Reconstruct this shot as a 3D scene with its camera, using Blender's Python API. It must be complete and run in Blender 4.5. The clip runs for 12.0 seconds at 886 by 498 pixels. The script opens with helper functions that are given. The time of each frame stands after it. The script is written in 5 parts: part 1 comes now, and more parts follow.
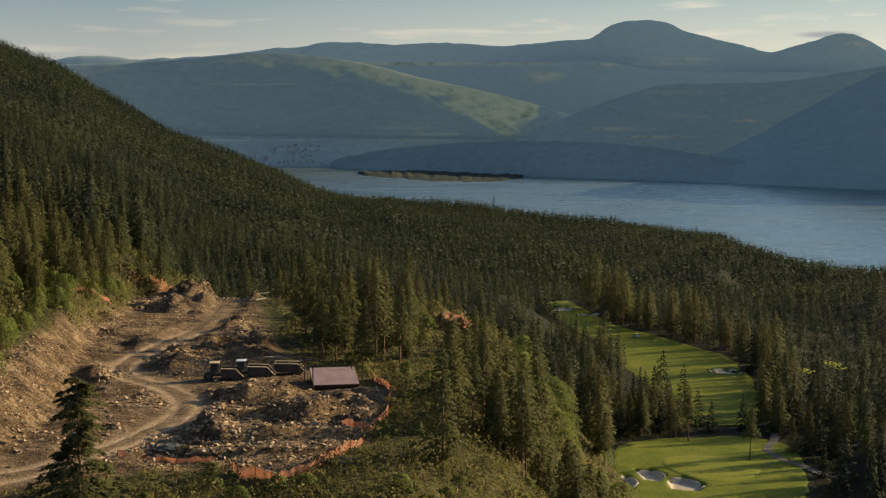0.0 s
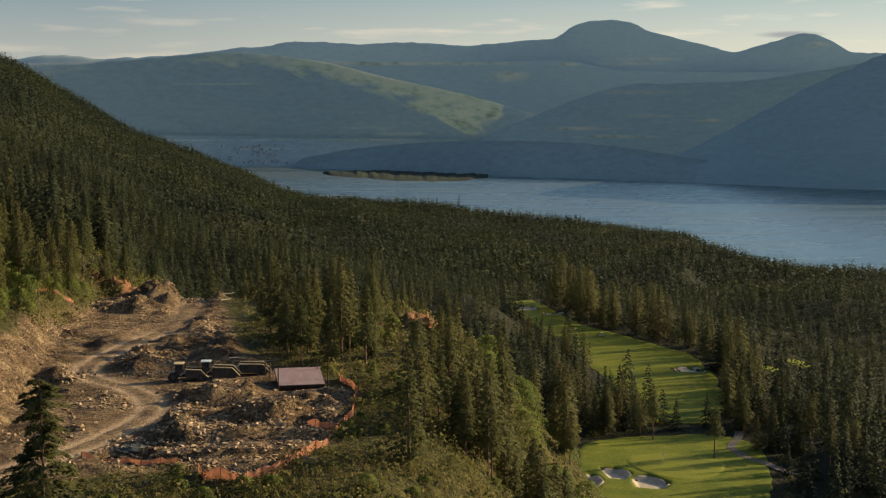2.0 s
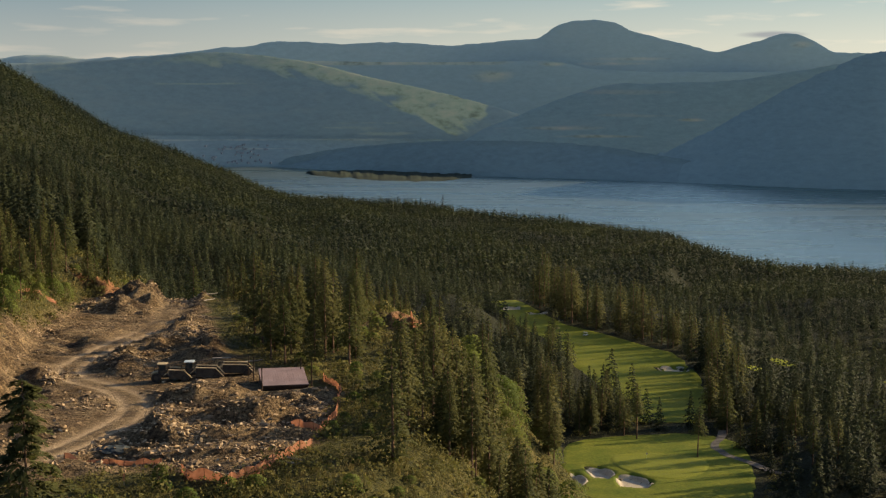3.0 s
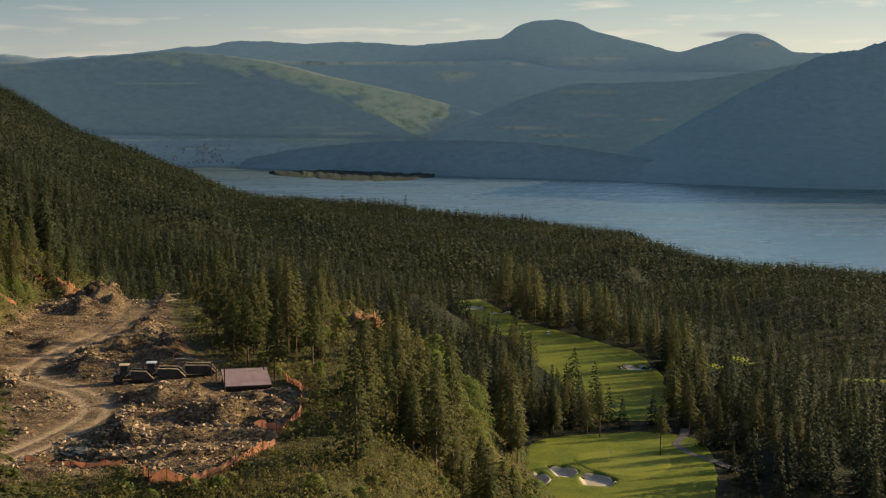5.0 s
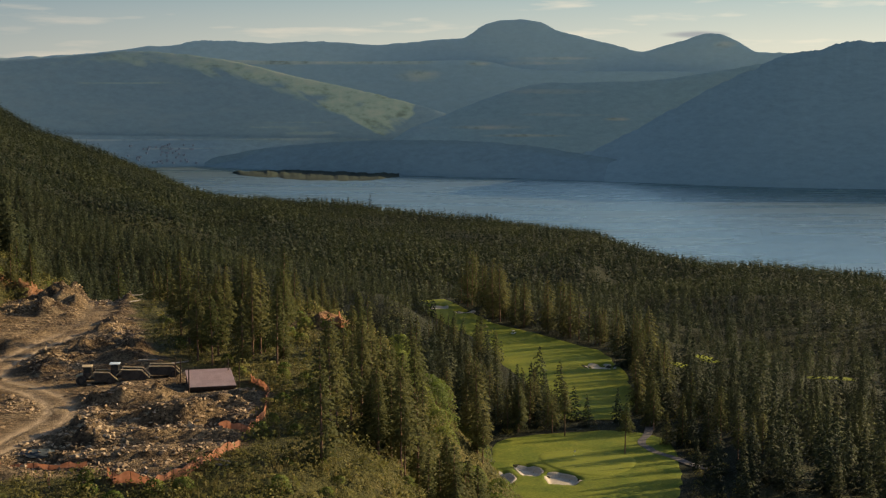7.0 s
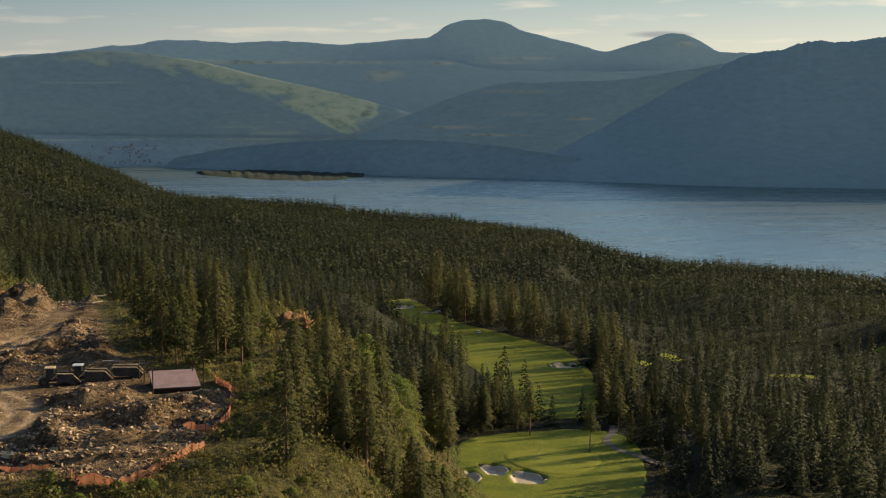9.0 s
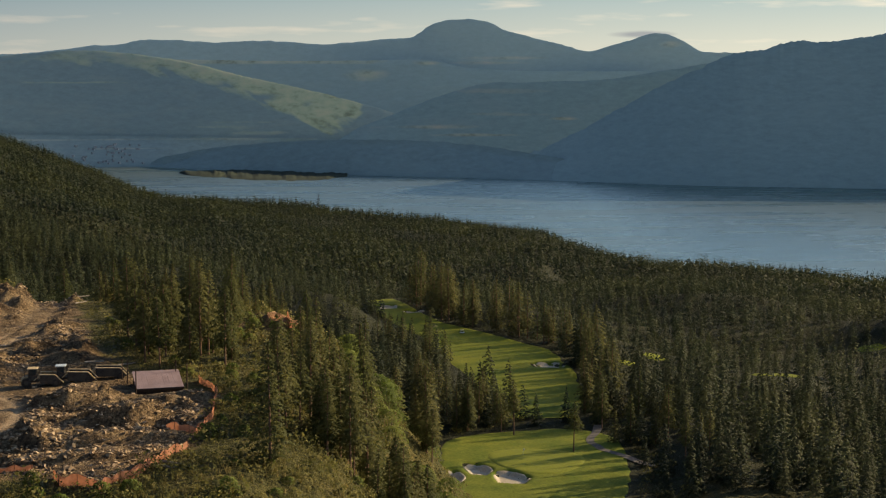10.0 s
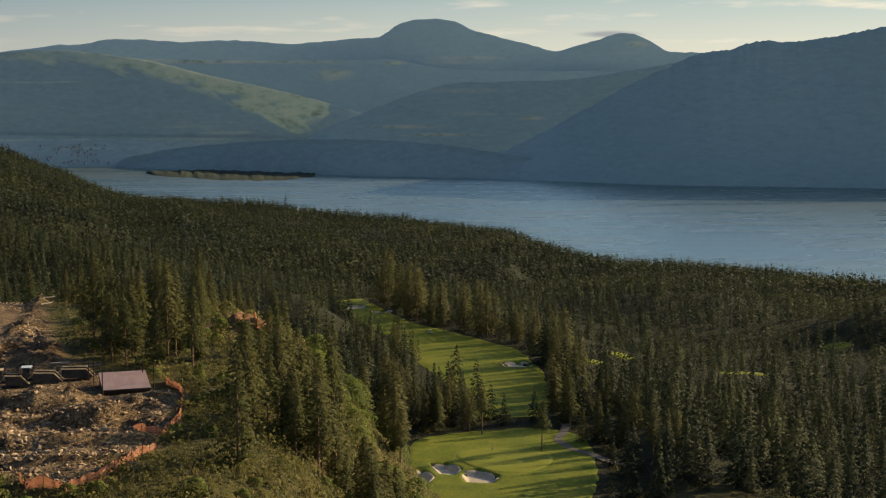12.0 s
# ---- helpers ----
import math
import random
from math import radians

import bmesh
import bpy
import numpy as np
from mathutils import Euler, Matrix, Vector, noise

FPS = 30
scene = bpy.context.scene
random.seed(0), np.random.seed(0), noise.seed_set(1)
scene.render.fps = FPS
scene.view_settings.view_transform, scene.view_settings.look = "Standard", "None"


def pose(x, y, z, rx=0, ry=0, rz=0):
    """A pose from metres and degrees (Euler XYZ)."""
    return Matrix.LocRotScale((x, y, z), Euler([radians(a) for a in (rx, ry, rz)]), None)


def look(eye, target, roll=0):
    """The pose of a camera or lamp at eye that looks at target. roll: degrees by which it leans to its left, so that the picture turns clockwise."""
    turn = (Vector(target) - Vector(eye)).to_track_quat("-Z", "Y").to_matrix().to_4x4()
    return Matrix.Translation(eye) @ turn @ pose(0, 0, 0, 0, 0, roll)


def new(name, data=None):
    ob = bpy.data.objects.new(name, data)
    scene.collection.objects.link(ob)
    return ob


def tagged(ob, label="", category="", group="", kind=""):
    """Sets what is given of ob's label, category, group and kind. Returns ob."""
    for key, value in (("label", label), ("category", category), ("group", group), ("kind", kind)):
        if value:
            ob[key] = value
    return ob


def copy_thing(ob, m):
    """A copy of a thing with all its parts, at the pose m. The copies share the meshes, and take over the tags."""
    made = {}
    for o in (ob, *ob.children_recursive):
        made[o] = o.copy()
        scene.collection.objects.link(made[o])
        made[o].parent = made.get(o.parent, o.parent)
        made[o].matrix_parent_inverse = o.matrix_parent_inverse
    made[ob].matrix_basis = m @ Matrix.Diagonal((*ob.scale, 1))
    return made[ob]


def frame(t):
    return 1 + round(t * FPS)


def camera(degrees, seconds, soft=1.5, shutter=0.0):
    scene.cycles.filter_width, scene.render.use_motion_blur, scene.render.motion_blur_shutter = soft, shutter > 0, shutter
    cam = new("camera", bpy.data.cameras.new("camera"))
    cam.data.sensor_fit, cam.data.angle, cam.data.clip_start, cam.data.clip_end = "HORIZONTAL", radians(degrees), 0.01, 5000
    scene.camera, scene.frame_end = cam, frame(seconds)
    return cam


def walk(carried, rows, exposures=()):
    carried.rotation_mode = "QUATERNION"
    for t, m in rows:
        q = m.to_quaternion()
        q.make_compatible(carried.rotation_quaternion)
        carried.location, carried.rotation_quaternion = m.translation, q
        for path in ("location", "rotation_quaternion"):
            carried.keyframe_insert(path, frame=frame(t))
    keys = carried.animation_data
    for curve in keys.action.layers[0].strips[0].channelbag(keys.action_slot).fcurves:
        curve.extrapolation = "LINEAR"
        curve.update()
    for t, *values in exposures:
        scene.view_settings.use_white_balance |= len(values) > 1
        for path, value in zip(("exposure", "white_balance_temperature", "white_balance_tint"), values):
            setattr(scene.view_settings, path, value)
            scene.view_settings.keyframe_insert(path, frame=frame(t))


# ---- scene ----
cam = camera(34.32, 12.0, 1.25)
# the camera hovers in one place, 240 m over the lake, and pans to the right
EYE_Z = 240.0
YAW = [(0.0, 0.0), (0.5, .359), (1.0, .727), (1.5, 1.063), (2.0, 1.395), (2.5, 1.735), (3.0, 2.048), (5.0, 3.534),
       (5.5, 3.907), (6.0, 4.277), (6.5, 4.618), (7.0, 4.947), (9.0, 6.361), (9.5, 6.715), (10.0, 7.015),
       (10.5, 7.296), (11.0, 7.578), (11.5, 7.921), (12.0, 8.309)]
walk(cam, [(t, pose(0, 0, EYE_Z, 90 - 6.302 - 0.0088 * a, 0, -a)) for t, a in YAW])

# ---- light: evening sun from the right, pale sky ----
SUN_AZ, SUN_EL = 72.0, 19.3            # degrees clockwise from +y, degrees up
scene.view_settings.exposure = 0.77
world = bpy.data.worlds.new("sky")
scene.world = world
world.use_nodes = True
wn, wl = world.node_tree.nodes, world.node_tree.links
sky = wn.new("ShaderNodeTexSky")
sky.sky_type = "NISHITA"
sky.sun_disc = False
sky.sun_elevation = radians(SUN_EL)
sky.sun_rotation = radians(SUN_AZ)
sky.air_density, sky.dust_density, sky.ozone_density = 1.0, 0.7, 1.5
# a layer of evening haze and thin cloud low over the horizon, all round
wgeo = wn.new("ShaderNodeTexCoord")
wsep = wn.new("ShaderNodeSeparateXYZ")
wl.new(wgeo.outputs["Generated"], wsep.inputs[0])
wramp = wn.new("ShaderNodeValToRGB")
for k, (p, c) in enumerate([(0.0, (4.1, 4.1, 3.5)), (0.028, (3.6, 3.8, 3.4)), (0.075, (1.85, 2.7, 3.05)), (0.30, (1.9, 3.0, 4.1))]):
    el = wramp.color_ramp.elements[k] if k < 2 else wramp.color_ramp.elements.new(p)
    el.position, el.color = p, (*c, 1)
wl.new(wsep.outputs[2], wramp.inputs[0])
wmap = wn.new("ShaderNodeMapping")
wmap.inputs["Scale"].default_value = (5.0, 5.0, 42.0)
wl.new(wgeo.outputs["Generated"], wmap.inputs[0])
wcloud = wn.new("ShaderNodeTexNoise")
wcloud.inputs["Scale"].default_value, wcloud.inputs["Detail"].default_value = 1.6, 7
wl.new(wmap.outputs[0], wcloud.inputs["Vector"])
wcut = wn.new("ShaderNodeValToRGB")
wcut.color_ramp.elements[0].position, wcut.color_ramp.elements[1].position = 0.56, 0.74
wl.new(wcloud.outputs[0], wcut.inputs[0])
wmix = wn.new("ShaderNodeMix")
wmix.data_type = "RGBA"
wl.new(wcut.outputs[0], wmix.inputs[0])
wl.new(wramp.outputs[0], wmix.inputs[6])
wmix.inputs[7].default_value = (5.4, 4.9, 4.0, 1)
wfade = wn.new("ShaderNodeMapRange")
wfade.inputs[1].default_value, wfade.inputs[2].default_value = 0.10, 0.30
wfade.inputs[3].default_value, wfade.inputs[4].default_value = 1.0, 0.0
wl.new(wsep.outputs[2], wfade.inputs[0])
wall = wn.new("ShaderNodeMix")
wall.data_type = "RGBA"
wl.new(wfade.outputs[0], wall.inputs[0])
wl.new(sky.outputs[0], wall.inputs[6])
wl.new(wmix.outputs[2], wall.inputs[7])
# the air glows more on the side of the sun
wdot = wn.new("ShaderNodeVectorMath")
wdot.operation = "DOT_PRODUCT"
wl.new(wgeo.outputs["Generated"], wdot.inputs[0])
wdot.inputs[1].default_value = (math.sin(radians(SUN_AZ)), math.cos(radians(SUN_AZ)), 0)
wglow = wn.new("ShaderNodeMapRange")
wglow.inputs[1].default_value, wglow.inputs[2].default_value = 0.1, 0.8
wglow.inputs[3].default_value, wglow.inputs[4].default_value = 0.0, 1.0
wl.new(wdot.outputs["Value"], wglow.inputs[0])
wtint = wn.new("ShaderNodeMix")
wtint.data_type = "RGBA"
wl.new(wglow.outputs[0], wtint.inputs[0])
wtint.inputs[6].default_value, wtint.inputs[7].default_value = (0.78, 0.78, 0.8, 1), (1.6, 1.47, 1.3, 1)
wscale = wn.new("ShaderNodeVectorMath")
wscale.operation = "MULTIPLY"
wl.new(wall.outputs[2], wscale.inputs[0])
wl.new(wtint.outputs[2], wscale.inputs[1])
# a small grey lens-shaped cloud over the far summit
wlens = wn.new("ShaderNodeVectorMath")
wlens.operation = "SUBTRACT"
wl.new(wgeo.outputs["Generated"], wlens.inputs[0])
wlens.inputs[1].default_value = (0.2572, 0.9655, 0.0372)
wflat = wn.new("ShaderNodeVectorMath")
wflat.operation = "MULTIPLY"
wl.new(wlens.outputs[0], wflat.inputs[0])
wflat.inputs[1].default_value = (1 / 0.025, 1 / 0.025, 1 / 0.0026)
wlen = wn.new("ShaderNodeVectorMath")
wlen.operation = "LENGTH"
wl.new(wflat.outputs[0], wlen.inputs[0])
wsum = wn.new("ShaderNodeMath")
wsum.operation = "MULTIPLY_ADD"
wl.new(wcloud.outputs[0], wsum.inputs[0])
wsum.inputs[1].default_value = -1.6
wl.new(wlen.outputs["Value"], wsum.inputs[2])
wedge = wn.new("ShaderNodeMapRange")
wedge.inputs[1].default_value, wedge.inputs[2].default_value = -0.35, 0.25
wedge.inputs[3].default_value, wedge.inputs[4].default_value = 0.95, 0.0
wl.new(wsum.outputs[0], wedge.inputs[0])
wgrey = wn.new("ShaderNodeMix")
wgrey.data_type = "RGBA"
wl.new(wedge.outputs[0], wgrey.inputs[0])
wl.new(wscale.outputs[0], wgrey.inputs[6])
wgrey.inputs[7].default_value = (2.5, 2.6, 2.6, 1)
wl.new(wgrey.outputs[2], wn["Background"].inputs[0])
wn["Background"].inputs[1].default_value = 0.09
sun_data = bpy.data.lights.new("sun", "SUN")
sun_data.energy, sun_data.angle, sun_data.color = 5.0, radians(0.6), (1.0, 0.76, 0.44)
sun = new("sun", sun_data)
a, e = radians(SUN_AZ), radians(SUN_EL)
sun.matrix_world = look((300, 200, 900), (300 - math.sin(a) * math.cos(e) * 100, 200 - math.cos(a) * math.cos(e) * 100, 900 - math.sin(e) * 100))


# ---- materials ----
def node_material(name):
    m = bpy.data.materials.new(name)
    m.use_nodes = True
    return m, m.node_tree.nodes, m.node_tree.links, m.node_tree.nodes["Principled BSDF"]


def ramp_of(n, colours):
    r = n.new("ShaderNodeValToRGB")
    while len(r.color_ramp.elements) < len(colours):
        r.color_ramp.elements.new(0.5)
    for el, (p, c) in zip(r.color_ramp.elements, colours):
        el.position, el.color = p, (*c, 1)
    return r


def noise_of(n, l, scale, detail=6, vector=None, rough=0.6):
    t = n.new("ShaderNodeTexNoise")
    t.inputs["Scale"].default_value, t.inputs["Detail"].default_value = scale, detail
    t.inputs["Roughness"].default_value = rough
    if vector is None:
        vector = n.new("ShaderNodeNewGeometry").outputs["Position"]
    l.new(vector, t.inputs["Vector"])
    return t


def mixed(n, l, fac, c1, c2, mode="MIX"):
    m = n.new("ShaderNodeMix")
    m.data_type, m.blend_type = "RGBA", mode
    for sock, v in ((m.inputs[0], fac), (m.inputs[6], c1), (m.inputs[7], c2)):
        if isinstance(v, bpy.types.NodeSocket):
            l.new(v, sock)
        elif isinstance(v, tuple):
            sock.default_value = (*v, 1)
        else:
            sock.default_value = v
    return m.outputs[2]


def bump_of(n, l, b, height, strength, distance):
    bu = n.new("ShaderNodeBump")
    bu.inputs["Strength"].default_value, bu.inputs["Distance"].default_value = strength, distance
    l.new(height, bu.inputs["Height"])
    l.new(bu.outputs[0], b.inputs["Normal"])


def surface(name, colours, scale, rough=0.9, metal=0.0, bump=0.3, distance=0.05, fine=None, random_object=0.0, coords="Object"):
    """Noise-mottled surface: a colour ramp over coarse noise, darkened and lightened by fine grain."""
    m, n, l, b = node_material(name)
    vec = n.new("ShaderNodeTexCoord").outputs[coords] if coords else None
    big, small = noise_of(n, l, scale, 6, vec), noise_of(n, l, fine or scale * 9, 5, vec)
    r = ramp_of(n, colours)
    l.new(big.outputs[0], r.inputs[0])
    grain = ramp_of(n, [(0.25, (0.62, 0.62, 0.62)), (0.75, (1.25, 1.25, 1.25))])
    l.new(small.outputs[0], grain.inputs[0])
    c = mixed(n, l, 1.0, r.outputs[0], grain.outputs[0], "MULTIPLY")
    if random_object:
        hsv = n.new("ShaderNodeHueSaturation")
        mr = n.new("ShaderNodeMapRange")
        mr.inputs[3].default_value, mr.inputs[4].default_value = 1 - random_object, 1 + random_object
        l.new(n.new("ShaderNodeObjectInfo").outputs["Random"], mr.inputs[0])
        l.new(mr.outputs[0], hsv.inputs["Value"])
        l.new(c, hsv.inputs["Color"])
        c = hsv.outputs[0]
    l.new(c, b.inputs["Base Color"])
    b.inputs["Roughness"].default_value, b.inputs["Metallic"].default_value = rough, metal
    b.inputs["Specular IOR Level"].default_value = 0.5 if rough < 0.7 else 0.12
    if bump:
        bump_of(n, l, b, small.outputs[0], bump, distance)
    return m


def foliage(name, c1, c2, per_island=True, through_light=0.22, patch=0.0):
    """Leaves or needles: matt, a little light comes through; hue varies from tree to tree."""
    m, n, l, b = node_material(name)
    r = ramp_of(n, [(0.0, c1), (1.0, c2)])
    blend = n.new("ShaderNodeMix")
    blend.inputs[0].default_value = 0.15
    if per_island:
        tone = n.new("ShaderNodeAttribute")
        tone.attribute_name = "tone"
        l.new(tone.outputs["Fac"], blend.inputs[2])
    else:
        l.new(n.new("ShaderNodeObjectInfo").outputs["Random"], blend.inputs[2])
    l.new(n.new("ShaderNodeNewGeometry").outputs["Random Per Island"], blend.inputs[3])
    l.new(blend.outputs[0], r.inputs[0])
    vary = noise_of(n, l, 0.55, 3)
    g = ramp_of(n, [(0.3, (0.72, 0.72, 0.72)), (0.7, (1.25, 1.22, 1.15))])
    l.new(vary.outputs[0], g.inputs[0])
    c = mixed(n, l, 1.0, r.outputs[0], g.outputs[0], "MULTIPLY")
    if patch:
        stand = noise_of(n, l, 0.012, 3)
        g2 = ramp_of(n, [(0.35, (1 - patch, 1 - patch * 0.8, 1 - patch * 0.4)), (0.65, (1 + patch, 1 + patch * 0.8, 1.0))])
        l.new(stand.outputs[0], g2.inputs[0])
        c = mixed(n, l, 1.0, c, g2.outputs[0], "MULTIPLY")
    l.new(c, b.inputs["Base Color"])
    b.inputs["Roughness"].default_value = 0.75
    b.inputs["Specular IOR Level"].default_value = 0.2
    t = n.new("ShaderNodeBsdfTranslucent")
    l.new(c, t.inputs[0])
    mx = n.new("ShaderNodeMixShader")
    mx.inputs[0].default_value = through_light
    l.new(b.outputs[0], mx.inputs[1])
    l.new(t.outputs[0], mx.inputs[2])
    l.new(mx.outputs[0], n["Material Output"].inputs[0])
    return m


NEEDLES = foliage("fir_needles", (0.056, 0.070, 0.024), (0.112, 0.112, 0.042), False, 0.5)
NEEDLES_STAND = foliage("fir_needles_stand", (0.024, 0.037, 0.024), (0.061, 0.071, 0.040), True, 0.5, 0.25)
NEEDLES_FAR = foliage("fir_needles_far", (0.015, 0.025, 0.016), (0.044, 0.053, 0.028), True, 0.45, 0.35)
LEAVES = foliage("shrub_leaves", (0.07, 0.105, 0.022), (0.135, 0.16, 0.04), False, 0.48)
LEAVES_STAND = foliage("shrub_leaves_stand", (0.07, 0.078, 0.024), (0.165, 0.152, 0.052), True, 0.48)
BARK = surface("pine_bark", [(0.3, (0.10, 0.065, 0.045)), (0.7, (0.19, 0.12, 0.085))], 1.2, 0.95, bump=0.6)
DEADWOOD = surface("grey_wood", [(0.3, (0.22, 0.19, 0.16)), (0.7, (0.34, 0.3, 0.26))], 2.0, 0.9)


# ---- land form ----
def hashed(ix, iy, seed):
    h = (ix * 374761393 + iy * 668265263 + seed * 974711) & 0xFFFFFFFF
    h = ((h ^ (h >> 13)) * 1274126177) & 0xFFFFFFFF
    return ((h ^ (h >> 16)) & 0xFFFF) / 65535.0


def value_noise(x, y, seed=0):
    x, y = np.asarray(x, float), np.asarray(y, float)
    fx, fy = np.floor(x), np.floor(y)
    ix, iy = fx.astype(np.int64), fy.astype(np.int64)
    u, v = x - fx, y - fy
    u, v = u * u * (3 - 2 * u), v * v * (3 - 2 * v)
    return ((hashed(ix, iy, seed) * (1 - u) + hashed(ix + 1, iy, seed) * u) * (1 - v)
            + (hashed(ix, iy + 1, seed) * (1 - u) + hashed(ix + 1, iy + 1, seed) * u) * v) * 2 - 1


def fbm(x, y, size, octaves=4, seed=0):
    total, amp = 0.0, 1.0
    for k in range(octaves):
        total = total + amp * value_noise(x / size + 17.3 * k, y / size - 9.1 * k, seed + k)
        amp, size = amp * 0.5, size * 0.5
    return total


def smooth(a, b, t):
    t = np.clip((t - a) / (b - a), 0, 1)
    return t * t * (3 - 2 * t)


def softplus(t, w):
    return w * np.logaddexp(0, t / w)


def inside(poly, x, y):
    """How far inside a closed outline each point lies (metres, negative outside)."""
    p = np.array(poly, float)
    best, flag = np.full(np.shape(x), 1e9), np.zeros(np.shape(x), bool)
    for (x1, y1), (x2, y2) in zip(p, np.roll(p, -1, 0)):
        dx, dy = x2 - x1, y2 - y1
        t = np.clip(((x - x1) * dx + (y - y1) * dy) / (dx * dx + dy * dy), 0, 1)
        best = np.minimum(best, np.hypot(x - x1 - t * dx, y - y1 - t * dy))
        flag ^= ((y1 > y) != (y2 > y)) & (x < (x2 - x1) * (y - y1) / (y2 - y1 + 1e-12) + x1)
    return np.where(flag, best, -best)


SITE = [(-94, 197), (-60, 211), (-38, 219), (-26, 212), (-15, 228), (-11, 252), (-10, 272), (-20, 284), (-30, 300),
        (-40, 325), (-46, 360), (-52, 405), (-70, 425), (-84, 395), (-84, 350), (-86, 325), (-86, 300), (-83, 270), (-79, 245), (-76, 215)]
TRACK = [(-92, 199), (-67.7, 213.9), (-62.7, 217.6), (-56.5, 224.7), (-51, 237.7), (-47.4, 249), (-46.7, 259), (-49.5, 269.5), (-56, 280), (-63, 286.5), (-67, 293), (-67.7, 306), (-64.4, 325), (-61, 337), (-58.5, 350), (-58, 372), (-59, 400)]
FAIRWAY = [(98, 558), (121, 556), (137, 598), (141, 634), (144, 673), (143, 703), (127, 740), (110, 766), (96, 798), (92, 828), (78, 888), (63, 880), (65, 850), (71, 805), (80, 770), (86, 720), (90, 680), (98, 640)]
GREEN_AREA = [(54, 418), (54, 450), (55, 470), (59, 500), (63, 524), (88, 538), (116, 542), (132, 524), (128, 490), (122, 462), (116, 440), (100, 412)]
GLADES = [((197, 710), 9, 5), ((255, 688), 15, 6), ((348, 788), 11, 6), ((178, 688), 8, 6)]


for _ in range(3):
    TRACK = [TRACK[0]] + [(a[0] * w + b[0] * (1 - w), a[1] * w + b[1] * (1 - w)) for a, b in zip(TRACK, TRACK[1:]) for w in (0.75, 0.25)] + [TRACK[-1]]


def track_distance(x, y):
    p = np.array(TRACK, float)
    best = np.full(np.shape(x), 1e9)
    for (x1, y1), (x2, y2) in zip(p[:-1], p[1:]):
        dx, dy = x2 - x1, y2 - y1
        t = np.clip(((x - x1) * dx + (y - y1) * dy) / (dx * dx + dy * dy), 0, 1)
        best = np.minimum(best, np.hypot(x - x1 - t * dx, y - y1 - t * dy))
    return best


# spoil heaps, pits and berms of the building site: x, y, length along x, along y, height
HEAPS = [(-82, 408, 11, 7, 3.6), (-75, 377, 9, 4.5, 2.6), (-67, 391, 7, 9, 3.0), (-73, 396, 5, 6, 2.4), (-56, 397, 8, 8, 2.2), (-62, 372, 4, 5, 1.4),
         (-58, 308, 3, 5, 1.6), (-65.5, 331, 5, 5, 1.9), (-72, 321, 5, 8, -1.8), (-55, 297, 4, 4, 1.9), (-51, 318, 4.5, 3.5, 1.8), (-68.5, 288.5, 3.6, 6.5, 1.4), (-71, 272, 3.5, 10, -3.8),
         (-66, 256, 4, 7, 0.6), (-38.5, 240, 3, 9, 1.9), (-31, 243, 3, 5, -1.6), (-36, 266, 9, 2.2, 2.2), (-30, 259, 9, 2.0, -1.6), (-24, 252, 7, 2.5, 1.7), (-19, 263, 5, 4, 1.8), (-17, 247, 4, 5, -2.0),
         (-38, 231, 8, 2.5, -1.4), (-31, 237, 6, 2.5, 1.2), (-47, 325, 3, 6, 2.0), (-41, 308, 5, 2.5, 2.0), (-40, 318, 4, 5, 1.8), (-50, 345, 5, 4, 1.8), (-54, 360, 5, 3, 1.5), (-80, 330, 4, 6, 0.8),
         (-22, 381, 8, 5, 1.4), (-12, 366, 6, 4, -1.4), (-5, 362, 7, 2.5, 1.2), (3, 350, 4.5, 4, 2.4), (12, 322, 3, 3, 1.8)]


PADS = [(-22.5, 280, 8), (-43, 286, 6), (-36, 289, 5), (-48, 284, 4), (-32, 291, 5)]
BUNKERS = [[(66.5, 488.5), (72.5, 489), (77, 480), (73.5, 473), (68, 476)], [(75.5, 477), (82, 477), (88, 468), (84, 460), (75, 464)],
           [(57.5, 481), (63.5, 482), (66, 473), (63, 464), (56, 463)], [(125, 668), (134, 671), (141, 665), (138, 655), (126, 656)],
           [(79, 845), (89, 846), (93, 836), (81, 832)], [(64, 862), (76, 864), (79, 851), (66, 849)]]


RIDGE = ([-19, -17, -15, -12.9, -10.8, -8.6, -6.4, -5, -4.1, -1.9, 0.4, 2.6, 4.9, 7, 9.4, 11, 12, 13.7, 14.8, 17.4, 19.9, 22, 25.6],
         [3, 2, 5, -6, -12, -7, -3, -10, -8, 8, 4, 1, 3, 5, 5, 7, 0, -3, -1, 10, 14, 16, 15])


